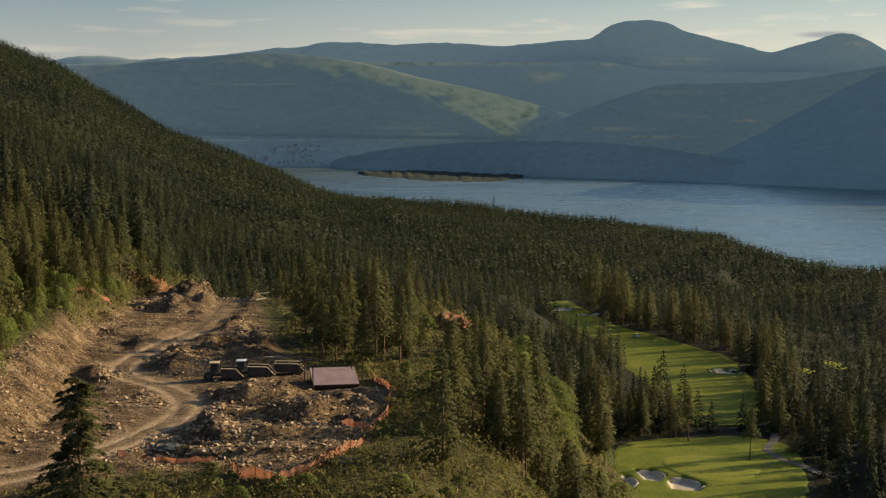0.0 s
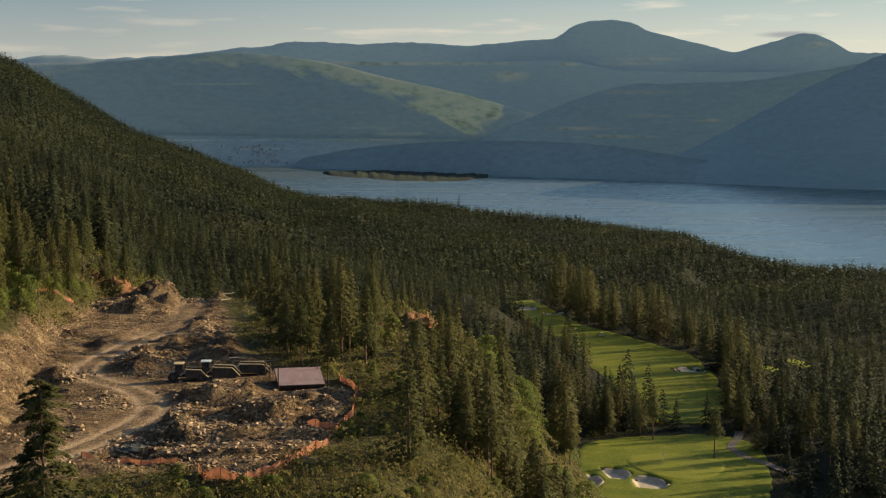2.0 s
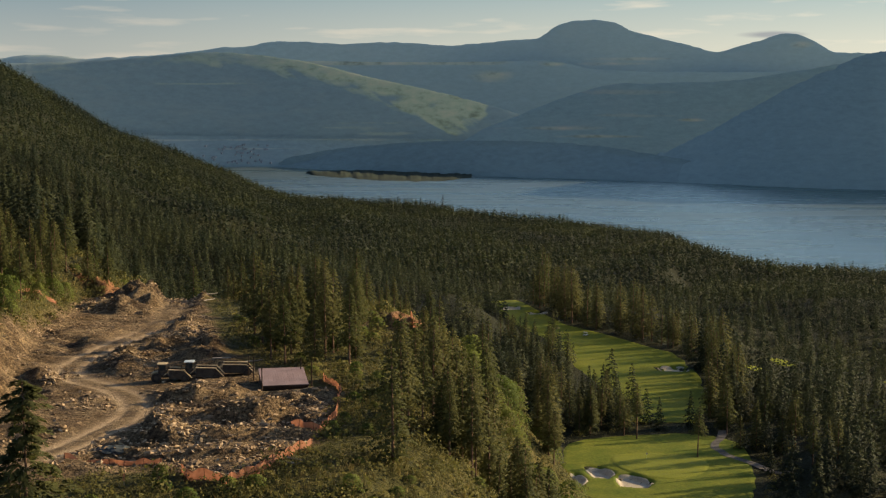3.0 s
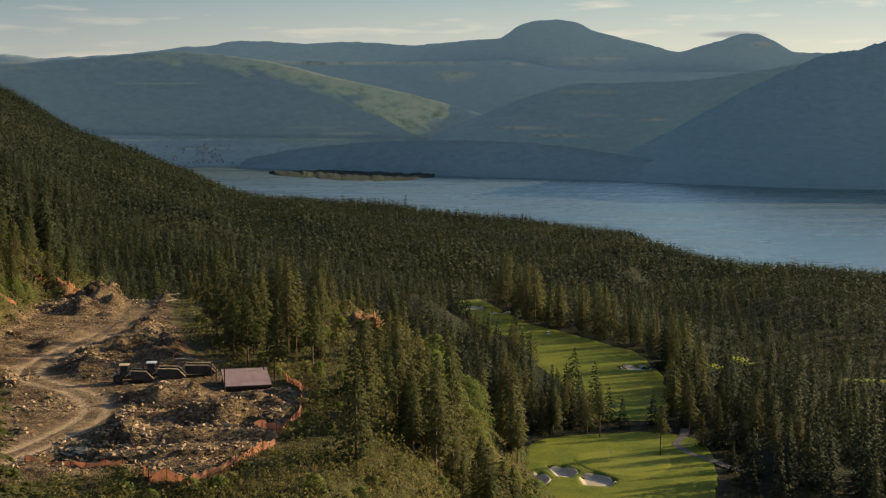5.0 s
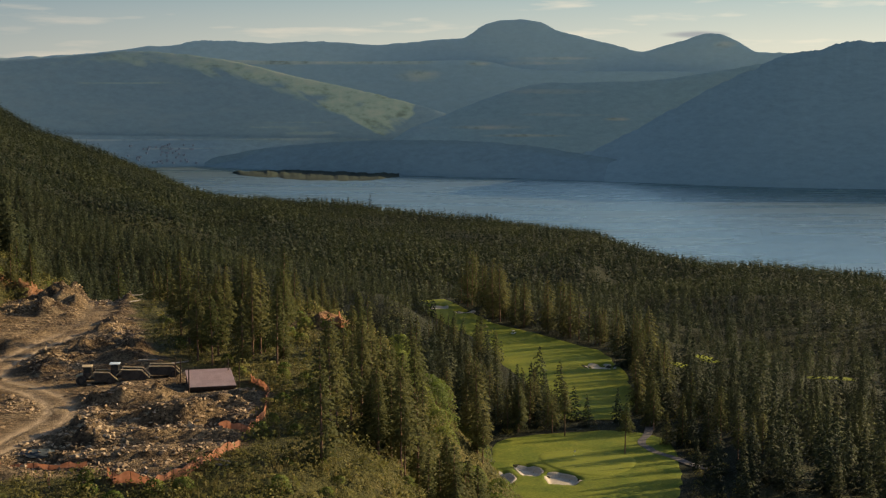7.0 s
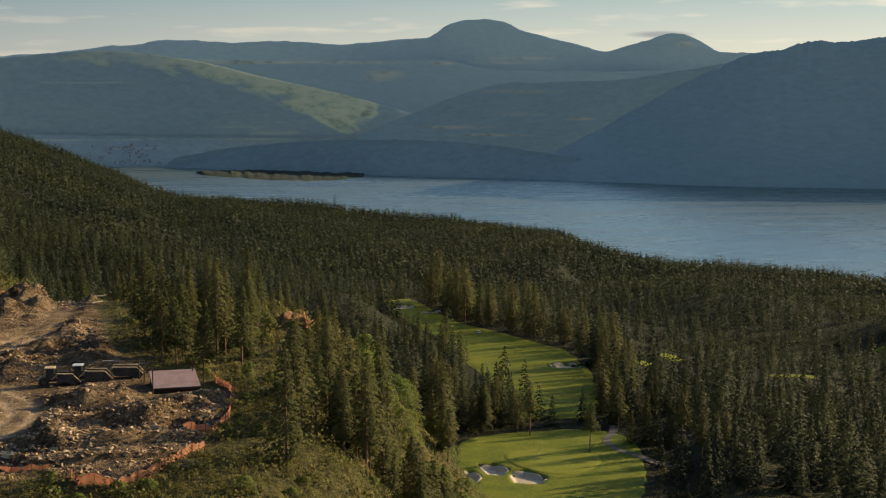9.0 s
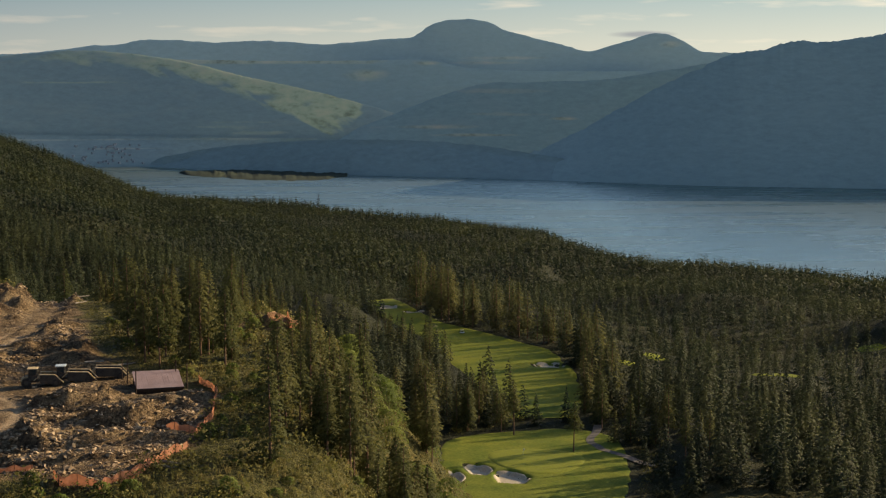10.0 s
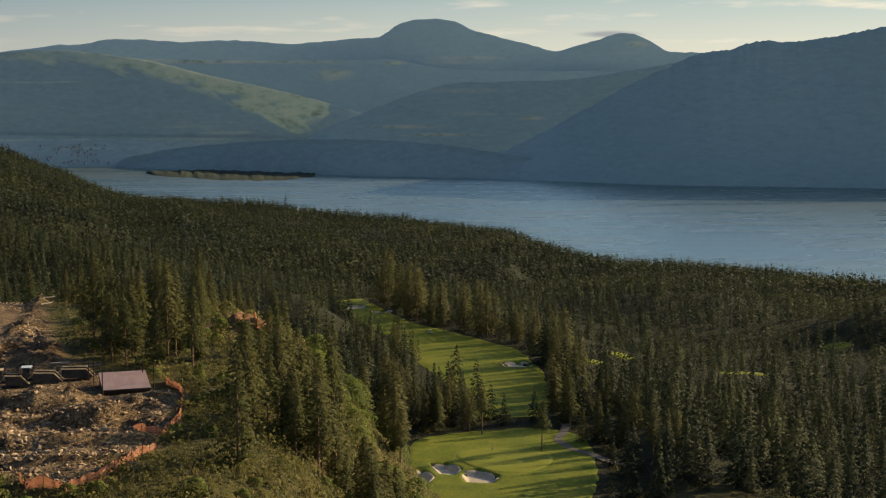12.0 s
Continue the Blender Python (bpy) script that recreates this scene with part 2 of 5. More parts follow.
def height(x, y):
    x, y = np.asarray(x, float), np.asarray(y, float)
    base = 104 - 0.043 * softplus(y - 830, 60) - 0.065 * softplus(x - 100, 40) * smooth(700, 1200, y)
    hill = 0.5 * softplus(-x - 70, 90) - 0.05 * softplus(-x - 330, 60)
    low = base + hill - 17 * np.exp(-((y - 720 - 0.25 * x) / 85) ** 2) * smooth(60, -10, x) - 12 * np.exp(-((y - 990 + 0.3 * x) / 70) ** 2) * smooth(330, 200, x) - 15 * np.exp(-((y - 800 + 0.12 * x) / 60) ** 2) * smooth(150, 210, x)
    golf = np.maximum(smooth(-45, -5, inside(FAIRWAY, x, y)), smooth(-35, -4, inside(GREEN_AREA, x, y)))
    low = (low + fbm(x, y, 160, 3, 3) * (6 + 9 * np.exp(-((y - 850) / 300) ** 2)) + fbm(x, y, 40, 2, 8) * 1.2) * (1 - golf) + (109 + fbm(x, y, 30, 2, 8) * 0.4) * golf
    edge = np.interp(y, [120, 215, 276, 310, 350, 430], [-10, -9, -7, -3, 6, -25])
    bench = 182 + 0.42 * softplus(-92 - x, 6) + 6.5 * smooth(0, 10, -x - np.interp(y, [205, 250, 270, 300, 340, 400], [65, 69, 73, 76, 80, 86]) + fbm(x, y, 14, 2, 6) * 2) * smooth(205, 245, y) - 0.38 * softplus(205 - y, 8)
    far = np.where(x < -80, smooth(420, 620, y), smooth(395, 480, y))
    mask = (1 - smooth(0, 78, x - edge + fbm(x, y, 30, 2, 5) * 5)) * (1 - far)
    z = low * (1 - mask) + bench * mask
    shore = 1930 - 0.9 * softplus(x - 50, 30) - 0.7 * softplus(x - 250, 40) + fbm(x, y, 220, 2, 21) * 60
    z = z + 22 * np.exp(-((y - shore + 120) / 260) ** 2) * smooth(-60, 90, x) * smooth(400, 290, x) - 0.34 * softplus(y - shore, 60)
    # swells and dips of the wooded ridge along the lake
    bearing = np.degrees(np.arctan2(x, np.maximum(y, 1.0)))
    z = z + np.interp(bearing, RIDGE[0], RIDGE[1]) * smooth(900, 1550, np.hypot(x, y))
    # the site: heaps, rough spoil, wheel tracks
    td = track_distance(x, y)
    clear = 1 - 0.9 * smooth(7, 3, td)
    rough = smooth(-3, 4, inside(SITE, x, y))
    wx, wy = x + fbm(x, y, 7, 3, 35) * 2.4, y + fbm(x, y, 7, 3, 36) * 2.4
    for hx, hy, sx, sy, h in HEAPS:
        w = np.exp(-(((wx - hx) / sx) ** 2 + ((wy - hy) / sy) ** 2) ** 1.5)
        z = z + h * w * (0.75 + 0.9 * np.abs(fbm(x, y, 4, 3, 31))) * clear
    smoothed = smooth(6.5, 3.5, td)
    for px, py, r in PADS:
        smoothed = np.maximum(smoothed, smooth(r + 3, r - 1, np.hypot(x - px, y - py)))
    west = -x - np.interp(y, [205, 250, 270, 300, 340, 400], [65, 69, 73, 76, 80, 86])
    z = z - 0.9 * np.abs(fbm(y + 0.7 * x, x * 0.35, 3.2, 3, 55)) * smooth(-1, 2, west) * smooth(14, 9, west) * smooth(210, 235, y) * smooth(350, 330, y)
    for b in BUNKERS:
        z = z - 1.9 * smooth(-0.6, 2.4, inside(b, x, y))
    z = z + rough * (1 - 0.85 * smoothed) * (0.55 + 0.25 * smooth(-62, -42, x)) * (fbm(x * 0.6, y, 8, 4, 41) * 0.6 + np.abs(fbm(x * 0.55, y, 2.8, 3, 45)) * 0.5 + 1.3 * smooth(0.12, 0.25, fbm(x * 0.35 - y * 0.2, y, 6, 2, 47)))
    z = z - rough * 0.3 * np.exp(-((td - 2.1) / 0.6) ** 2)
    return z


def link_mesh(name, verts, faces, material, smooth_shade=False):
    me = bpy.data.meshes.new(name)
    verts, faces = np.asarray(verts, np.float32), np.asarray(faces, np.int32)
    n, k = faces.shape
    me.vertices.add(len(verts))
    me.vertices.foreach_set("co", verts.ravel())
    me.loops.add(n * k)
    me.loops.foreach_set("vertex_index", faces.ravel())
    me.polygons.add(n)
    me.polygons.foreach_set("loop_start", np.arange(0, n * k, k, dtype=np.int32))
    me.polygons.foreach_set("loop_total", np.full(n, k, np.int32))
    me.polygons.foreach_set("use_smooth", np.full(n, smooth_shade, bool))
    me.update(calc_edges=True)
    me.materials.append(material)
    return me


def grid_faces(nx, ny):
    i = np.arange(nx * ny).reshape(ny, nx)
    return np.stack([i[:-1, :-1], i[:-1, 1:], i[1:, 1:], i[1:, :-1]], -1).reshape(-1, 4)


def stretch(parts):
    return np.unique(np.concatenate([np.arange(a, b, s) for a, b, s in parts]).round(3))


gx = stretch([(-1600, -700, 60), (-700, -300, 14), (-300, -110, 5), (-110, 2, 0.85), (2, 54, 2.5), (54, 144, 2.2), (144, 300, 4), (300, 700, 10), (700, 1700, 50)])
gy = stretch([(-600, 120, 40), (120, 205, 4), (205, 432, 1.0), (432, 560, 2.2), (560, 900, 6), (900, 2000, 16), (2000, 2400, 25), (2400, 4700, 150)])
GX, GY = np.meshgrid(gx, gy)
GZ = height(GX, GY)


def ground_material():
    m, n, l, b = node_material("ground")
    at = n.new("ShaderNodeAttribute")
    at.attribute_name = "soil"
    sep = n.new("ShaderNodeSeparateColor")
    l.new(at.outputs["Color"], sep.inputs[0])
    # forest floor: dry grass, green herbs, bare earth
    f1, f2 = noise_of(n, l, 0.09, 5), noise_of(n, l, 1.3, 6)
    floor = ramp_of(n, [(0.30, (0.050, 0.052, 0.019)), (0.5, (0.070, 0.070, 0.026)), (0.72, (0.105, 0.092, 0.038))])
    l.new(f1.outputs[0], floor.inputs[0])
    g = ramp_of(n, [(0.34, (0.38, 0.42, 0.38)), (0.66, (1.7, 1.55, 1.3))])
    l.new(f2.outputs[0], g.inputs[0])
    grass = mixed(n, l, 1.0, floor.outputs[0], g.outputs[0], "MULTIPLY")
    s1, s2 = noise_of(n, l, 0.16, 6), noise_of(n, l, 1.7, 8, rough=0.75)
    soil = ramp_of(n, [(0.34, (0.070, 0.048, 0.030)), (0.5, (0.158, 0.112, 0.066)), (0.68, (0.255, 0.188, 0.112))])
    l.new(s1.outputs[0], soil.inputs[0])
    g3 = ramp_of(n, [(0.36, (0.26, 0.24, 0.22)), (0.52, (1.05, 1.05, 1.05)), (0.68, (2.1, 2.0, 1.85))])
    l.new(s2.outputs[0], g3.inputs[0])
    earth = mixed(n, l, 1.0, soil.outputs[0], g3.outputs[0], "MULTIPLY")
    streak = n.new("ShaderNodeMapping")
    streak.inputs["Rotation"].default_value = (0, 0, 0.5)
    streak.inputs["Scale"].default_value = (0.09, 0.75, 0.5)
    l.new(n.new("ShaderNodeNewGeometry").outputs["Position"], streak.inputs[0])
    s3 = noise_of(n, l, 1.0, 7, streak.outputs[0], 0.7)
    g4 = ramp_of(n, [(0.34, (0.5, 0.48, 0.46)), (0.52, (1.0, 1.0, 1.0)), (0.68, (1.4, 1.38, 1.3))])
    l.new(s3.outputs[0], g4.inputs[0])
    earth = mixed(n, l, 1.0, earth, g4.outputs[0], "MULTIPLY")
    earth = mixed(n, l, sep.outputs[1], earth, (0.46, 0.345, 0.225))
    red = ramp_of(n, [(0.35, (0.22, 0.10, 0.05)), (0.65, (0.34, 0.17, 0.085))])
    l.new(s2.outputs[0], red.inputs[0])
    earth = mixed(n, l, sep.outputs[2], earth, red.outputs[0])
    # needle litter, darkened to give the shade between forest trees
    shaded_litter = mixed(n, l, 1.0, (0.022, 0.026, 0.014), g.outputs[0], "MULTIPLY")
    grass = mixed(n, l, at.outputs["Alpha"], shaded_litter, grass)
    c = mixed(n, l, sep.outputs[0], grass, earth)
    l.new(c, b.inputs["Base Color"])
    b.inputs["Roughness"].default_value = 0.95
    b.inputs["Specular IOR Level"].default_value = 0.15
    bump_of(n, l, b, s2.outputs[0], 1.0, 0.9)
    return m


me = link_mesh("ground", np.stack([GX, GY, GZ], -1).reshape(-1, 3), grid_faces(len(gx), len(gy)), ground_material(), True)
soil = smooth(-2.5, 1.5, inside(SITE, GX, GY) + fbm(GX, GY, 5, 3, 61) * 2.2)
bank = smooth(-6, -3, -np.abs(GX + 5 + np.interp(GY, [205, 250, 270, 300, 340, 400], [65, 69, 73, 76, 80, 86])) + fbm(GX, GY, 9, 3, 62) * 2) * smooth(200, 230, GY) * smooth(345, 320, GY)
soil = np.maximum(soil, bank)
for hx, hy, r in ((-22, 381, 7), (-10, 364, 7), (-3, 356, 7), (3, 350, 5), (12, 322, 4), (-82, 412, 8)):
    soil = np.maximum(soil, smooth(r + 2, r - 2, np.hypot((GX - hx) * 0.8, GY - hy) + fbm(GX, GY, 4, 2, 63) * 2))
soil = soil * (1 - smooth(6, 3, np.hypot((GX + 14.5) * 0.8, GY - 279.5) + fbm(GX, GY, 4, 2, 67)))
TD = track_distance(GX, GY)
ruts = smooth(-3, 3, inside(SITE, GX, GY)) * (np.exp(-((TD - 2.1) / 0.7) ** 2) * 1.1 + 0.16 * smooth(6, 3, TD)) * (0.8 + 0.3 * fbm(GX, GY, 4, 2, 66)) * (0.15 + 0.85 * smooth(352, 336, GY))
col = np.zeros((GX.size, 4), np.float32)
red = np.maximum(smooth(12, 6, np.hypot((GX + 82) * 0.8, GY - 408) + fbm(GX, GY, 4, 2, 64) * 2), 0.7 * smooth(5, 2, np.hypot(GX - 4, GY - 349) + fbm(GX, GY, 3, 2, 65)))
# alpha: 1 on near open slopes, 0 where the forest floor is painted shaded
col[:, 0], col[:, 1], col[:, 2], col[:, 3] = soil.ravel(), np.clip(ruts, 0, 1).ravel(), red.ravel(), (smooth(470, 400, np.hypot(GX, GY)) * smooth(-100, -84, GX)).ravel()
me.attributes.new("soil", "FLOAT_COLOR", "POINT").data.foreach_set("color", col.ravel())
tagged(new("ground", me), "hillside of dry grass, forest floor and brown spoil", "ground", kind="structure")


def lake_material():
    m, n, l, b = node_material("lake_water")
    geo = n.new("ShaderNodeNewGeometry").outputs["Position"]
    mp = n.new("ShaderNodeMapping")
    mp.inputs["Scale"].default_value = (0.0022, 0.0075, 0.004)
    l.new(geo, mp.inputs[0])
    calm = noise_of(n, l, 1.0, 6, mp.outputs[0])
    r = ramp_of(n, [(0.38, (0.22, 0.22, 0.22)), (0.62, (0.33, 0.33, 0.33))])
    l.new(calm.outputs[0], r.inputs[0])
    l.new(r.outputs[0], b.inputs["Roughness"])
    gust = ramp_of(n, [(0.3, (1.0, 1.0, 1.0)), (0.7, (0.62, 0.62, 0.62))])
    l.new(calm.outputs[0], gust.inputs[0])
    l.new(gust.outputs[0], b.inputs["Specular IOR Level"])
    b.inputs["Base Color"].default_value = (0.016, 0.032, 0.036, 1)
    b.inputs["IOR"].default_value = 3.6
    b.inputs["Specular Tint"].default_value = (0.88, 1.0, 0.98, 1)
    chop = n.new("ShaderNodeMapping")
    chop.inputs["Scale"].default_value = (0.035, 0.09, 0.05)
    l.new(geo, chop.inputs[0])
    w = noise_of(n, l, 1.0, 4, chop.outputs[0], 0.55)
    bump_of(n, l, b, w.outputs[0], 1.0, 3.6)
    return m


me = link_mesh("lake", [(-4300, 1200, 15), (4300, 1200, 15), (4300, 4700, 15), (-4300, 4700, 15)], [(0, 1, 2, 3)], lake_material())
tagged(new("lake", me), "wide calm blue-grey lake with faint wind streaks", "lake", kind="structure")


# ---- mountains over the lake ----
def mountain_material(name, hazed_wood, grass, contrast=0.25, scrub=(0.30, 0.27, 0.24)):
    """Forest, pale scrub and meadows on a far flank, mottled along the slope; distance haze and sunlight are put into
    the colours.
    """
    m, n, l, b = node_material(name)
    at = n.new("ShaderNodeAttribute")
    at.attribute_name = "lit_meadow"
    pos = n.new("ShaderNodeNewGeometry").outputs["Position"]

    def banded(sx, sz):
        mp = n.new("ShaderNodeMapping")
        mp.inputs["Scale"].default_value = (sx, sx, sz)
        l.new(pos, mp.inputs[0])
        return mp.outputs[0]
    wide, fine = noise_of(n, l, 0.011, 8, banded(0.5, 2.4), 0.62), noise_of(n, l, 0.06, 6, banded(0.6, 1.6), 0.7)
    # the pale blue wood tint carries the distance haze
    wood = ramp_of(n, [(0.32, tuple(c * (1 - contrast) for c in hazed_wood)), (0.68, tuple(c * (1 + contrast) for c in hazed_wood))])
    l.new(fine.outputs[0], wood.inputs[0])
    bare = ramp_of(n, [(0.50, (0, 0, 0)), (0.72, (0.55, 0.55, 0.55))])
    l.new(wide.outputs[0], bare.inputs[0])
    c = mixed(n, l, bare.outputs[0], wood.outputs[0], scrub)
    # grass is paler than its own tone, to look sunlit on unlit flanks
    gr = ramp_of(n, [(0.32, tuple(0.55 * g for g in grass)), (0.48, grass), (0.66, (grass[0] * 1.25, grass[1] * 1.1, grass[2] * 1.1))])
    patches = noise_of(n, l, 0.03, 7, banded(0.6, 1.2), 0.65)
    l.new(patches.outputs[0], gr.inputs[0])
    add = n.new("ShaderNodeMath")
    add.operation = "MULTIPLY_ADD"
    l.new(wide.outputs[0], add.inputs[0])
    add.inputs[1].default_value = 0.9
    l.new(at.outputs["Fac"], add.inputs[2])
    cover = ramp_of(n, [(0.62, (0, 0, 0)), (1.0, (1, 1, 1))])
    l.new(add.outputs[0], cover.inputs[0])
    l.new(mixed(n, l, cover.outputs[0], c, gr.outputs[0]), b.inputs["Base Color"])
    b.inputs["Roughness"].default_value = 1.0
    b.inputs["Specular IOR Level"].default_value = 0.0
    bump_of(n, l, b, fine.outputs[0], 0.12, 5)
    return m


def mountain(name, label, az_range, r0, width, foot, crest, brow, material, lit_meadow=None, seed=0, nr=72, na=520, jag=1.2, rugged=6, brow_at=0.96):
    """A flank that climbs steeply from its foot at r0(az) to the brow line and then gently to the crest line, both knots of azimuth and elevation angle."""
    az = np.radians(np.linspace(*az_range, na))
    A, S = np.meshgrid(az, np.linspace(0, 1, nr))
    deg = np.degrees(A)
    near = sum(r0(deg + o) for o in np.linspace(-2, 2, 9)) / 9
    R = near + width * S

    def level(line, d, r):
        k = np.array(line, float)
        return EYE_Z + r * np.tan(np.radians(sum(np.interp(d + o, k[:, 0], k[:, 1]) for o in (-0.12, 0, 0.12)) / 3))
    top = level(crest, deg, near + width)
    low = np.minimum(level(brow, deg, near + width * brow_at), top - 4)
    low = np.maximum(low, foot + 0.2 * (top - foot))
    lower = foot + (low - foot) * np.clip(S / brow_at, 0, 1) ** 0.9
    upper = low + (top - low) * np.clip((S - brow_at) / (1 - brow_at), 0, 1) ** 0.92
    Z = np.where(S < brow_at, lower, upper)
    for _ in range(6):
        Z[1:-1] = (Z[:-2] + 2 * Z[1:-1] + Z[2:]) / 4
    # gullies that run down the slope, broken by finer relief
    side, fall = A * 4300, R
    gully = np.abs(fbm(side + 0.35 * fall + 30 * fbm(side, fall, 120, 2, 15 + seed), fall * 0.3, 95, 4, 90 + seed))
    Z = Z - rugged * gully * np.sin(np.pi * np.clip(S, 0, 1)) ** 0.7 + rugged * 0.3 * fbm(side, fall, 40, 3, 70 + seed) * S * (1 - S) * 4
    Z = Z + (fbm(deg * 40, deg * 0, 22, 4, 77 + seed) + 0.6 * fbm(deg * 40, deg * 0, 5, 2, 78 + seed)) * jag * S ** 5
    me = link_mesh(name, np.stack([R * np.sin(A), R * np.cos(A), Z], -1).reshape(-1, 3), grid_faces(na, nr), material, True)
    el = np.degrees(np.arctan2(Z - EYE_Z, R))
    # mask of the grass whose colour stands in for sunlight
    md = np.zeros(R.shape) if lit_meadow is None else lit_meadow(deg, el)
    me.attributes.new("lit_meadow", "FLOAT", "POINT").data.foreach_set("value", md.astype(np.float32).ravel())
    return tagged(new(name, me), label, "mountain", kind="structure")


def field(d, e, d0, e0, wd, we):
    """How strongly grass coloured as sunlit, centred at one bearing and height, covers a place."""
    return np.exp(-((d - d0) / wd) ** 2 - ((e - e0) / we) ** 2)


def lowered(line, by):
    return [(d, e - by) for d, e in line]


SHORE = ([-26, -7, -5, -3.4, -1, 3, 8, 17, 25, 34], [4270, 4270, 4250, 4180, 4000, 3780, 3650, 3390, 3390, 3375])
SKYLINE = [(-26, 0.9), (-17, 1.1), (-15.06, 1.19), (-13.9, 1.35), (-12.9, 1.32), (-12, 1.17), (-10.05, 1.3), (-8.1, 1.44), (-6.54, 1.67), (-5.44, 1.69), (-4.99, 1.89),
           (-3.88, 1.91), (-1.88, 1.81), (-0.54, 1.88), (0.8, 1.84), (2.59, 1.74), (4.81, 1.98), (5.84, 2.02), (6.47, 2.50), (7.24, 2.71), (8.0, 2.74), (8.88, 2.6), (9.5, 2.28),
           (11.0, 1.9), (12.73, 1.46), (13.7, 1.7), (14.6, 1.98), (15.2, 2.17), (15.7, 2.16), (16.4, 1.89), (17.1, 1.46), (18.2, 1.39), (20, 1.3), (34, 1.0)]
# wood and scrub colours below include painted haze, palest on the range
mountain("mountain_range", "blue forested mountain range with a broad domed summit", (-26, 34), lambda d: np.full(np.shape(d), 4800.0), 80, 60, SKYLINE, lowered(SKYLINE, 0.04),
         mountain_material("hazed_mountain_forest", (0.445, 0.525, 0.515), (0.60, 0.60, 0.50), 0.07, (0.50, 0.56, 0.53)),
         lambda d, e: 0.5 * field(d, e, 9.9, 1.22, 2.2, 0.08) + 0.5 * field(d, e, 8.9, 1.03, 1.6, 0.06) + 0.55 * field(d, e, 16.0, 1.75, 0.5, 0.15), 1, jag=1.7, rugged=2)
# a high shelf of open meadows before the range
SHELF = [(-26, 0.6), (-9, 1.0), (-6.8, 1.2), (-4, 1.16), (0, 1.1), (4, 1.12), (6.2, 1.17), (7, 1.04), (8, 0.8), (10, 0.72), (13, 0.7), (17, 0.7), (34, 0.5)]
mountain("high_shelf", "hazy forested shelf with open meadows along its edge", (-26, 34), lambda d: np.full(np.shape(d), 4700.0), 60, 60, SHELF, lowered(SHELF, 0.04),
         mountain_material("hazed_shelf_forest", (0.39, 0.468, 0.462), (0.54, 0.55, 0.43), 0.07, (0.43, 0.49, 0.46)),
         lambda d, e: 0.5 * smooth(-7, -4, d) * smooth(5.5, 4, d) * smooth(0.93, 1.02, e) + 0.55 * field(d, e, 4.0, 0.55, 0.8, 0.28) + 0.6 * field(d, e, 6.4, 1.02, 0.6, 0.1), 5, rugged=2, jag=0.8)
# a grassy spur that falls away to the right over dark woods
SPUR = [(-26, 0.9), (-15, 1.0), (-13, 1.05), (-10.5, 1.18), (-9, 1.33), (-7.6, 1.46), (-6.4, 1.46), (-4.9, 1.33), (-3.22, 1.10), (-1.88, 0.77), (-0.54, 0.44), (1.03, 0.10), (2.15, -0.13),
        (2.9, -0.34), (3.5, -0.5), (4.6, -0.8), (5.5, -1.1), (7, -1.6), (9, -2.6)]


def spur_sunlit(d, e):
    """Open grass, coloured as if sunlit, along the top and right shoulder, broken by gullies, with thin strips of
    pasture below.
    """
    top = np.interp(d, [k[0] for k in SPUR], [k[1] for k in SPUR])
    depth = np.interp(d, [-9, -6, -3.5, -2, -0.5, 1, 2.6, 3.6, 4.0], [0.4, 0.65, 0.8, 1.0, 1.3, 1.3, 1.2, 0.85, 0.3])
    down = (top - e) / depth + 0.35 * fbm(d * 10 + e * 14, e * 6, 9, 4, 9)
    # painted sunlight grows stronger towards the right shoulder
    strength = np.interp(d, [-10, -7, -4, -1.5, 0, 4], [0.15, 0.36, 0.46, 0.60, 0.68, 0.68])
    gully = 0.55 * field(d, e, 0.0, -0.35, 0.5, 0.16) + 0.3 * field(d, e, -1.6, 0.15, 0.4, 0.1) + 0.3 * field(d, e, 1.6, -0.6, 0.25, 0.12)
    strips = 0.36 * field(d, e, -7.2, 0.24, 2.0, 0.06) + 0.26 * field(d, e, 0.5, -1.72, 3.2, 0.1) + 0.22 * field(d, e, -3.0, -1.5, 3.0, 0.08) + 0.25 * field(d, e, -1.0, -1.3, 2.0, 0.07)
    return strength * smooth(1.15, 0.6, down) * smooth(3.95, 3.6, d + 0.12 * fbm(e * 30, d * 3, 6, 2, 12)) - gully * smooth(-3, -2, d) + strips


mountain("grassy_hill", "rounded grassy hill with evening sun painted into its grass, dark gullies", (-26, 9), lambda d: np.full(np.shape(d), 4335.0), 66, 60, SPUR, lowered(SPUR, 0.04),
         mountain_material("sunlit_hill_grass", (0.28, 0.345, 0.348), (0.51, 0.53, 0.36), 0.09, (0.36, 0.39, 0.36)), spur_sunlit, 2, rugged=1.5, nr=110, na=700)
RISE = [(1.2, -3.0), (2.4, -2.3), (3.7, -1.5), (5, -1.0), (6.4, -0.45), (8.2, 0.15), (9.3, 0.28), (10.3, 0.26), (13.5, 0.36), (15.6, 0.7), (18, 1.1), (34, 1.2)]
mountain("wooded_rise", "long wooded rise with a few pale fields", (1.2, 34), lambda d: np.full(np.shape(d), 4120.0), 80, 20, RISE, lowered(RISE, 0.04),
         mountain_material("hazed_rise_forest", (0.305, 0.380, 0.372), (0.50, 0.47, 0.35), 0.10, (0.36, 0.405, 0.39)),
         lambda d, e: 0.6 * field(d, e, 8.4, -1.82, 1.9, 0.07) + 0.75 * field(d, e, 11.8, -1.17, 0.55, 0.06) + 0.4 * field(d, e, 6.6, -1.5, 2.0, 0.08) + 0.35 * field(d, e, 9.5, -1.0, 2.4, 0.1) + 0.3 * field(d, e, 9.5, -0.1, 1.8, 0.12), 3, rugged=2)
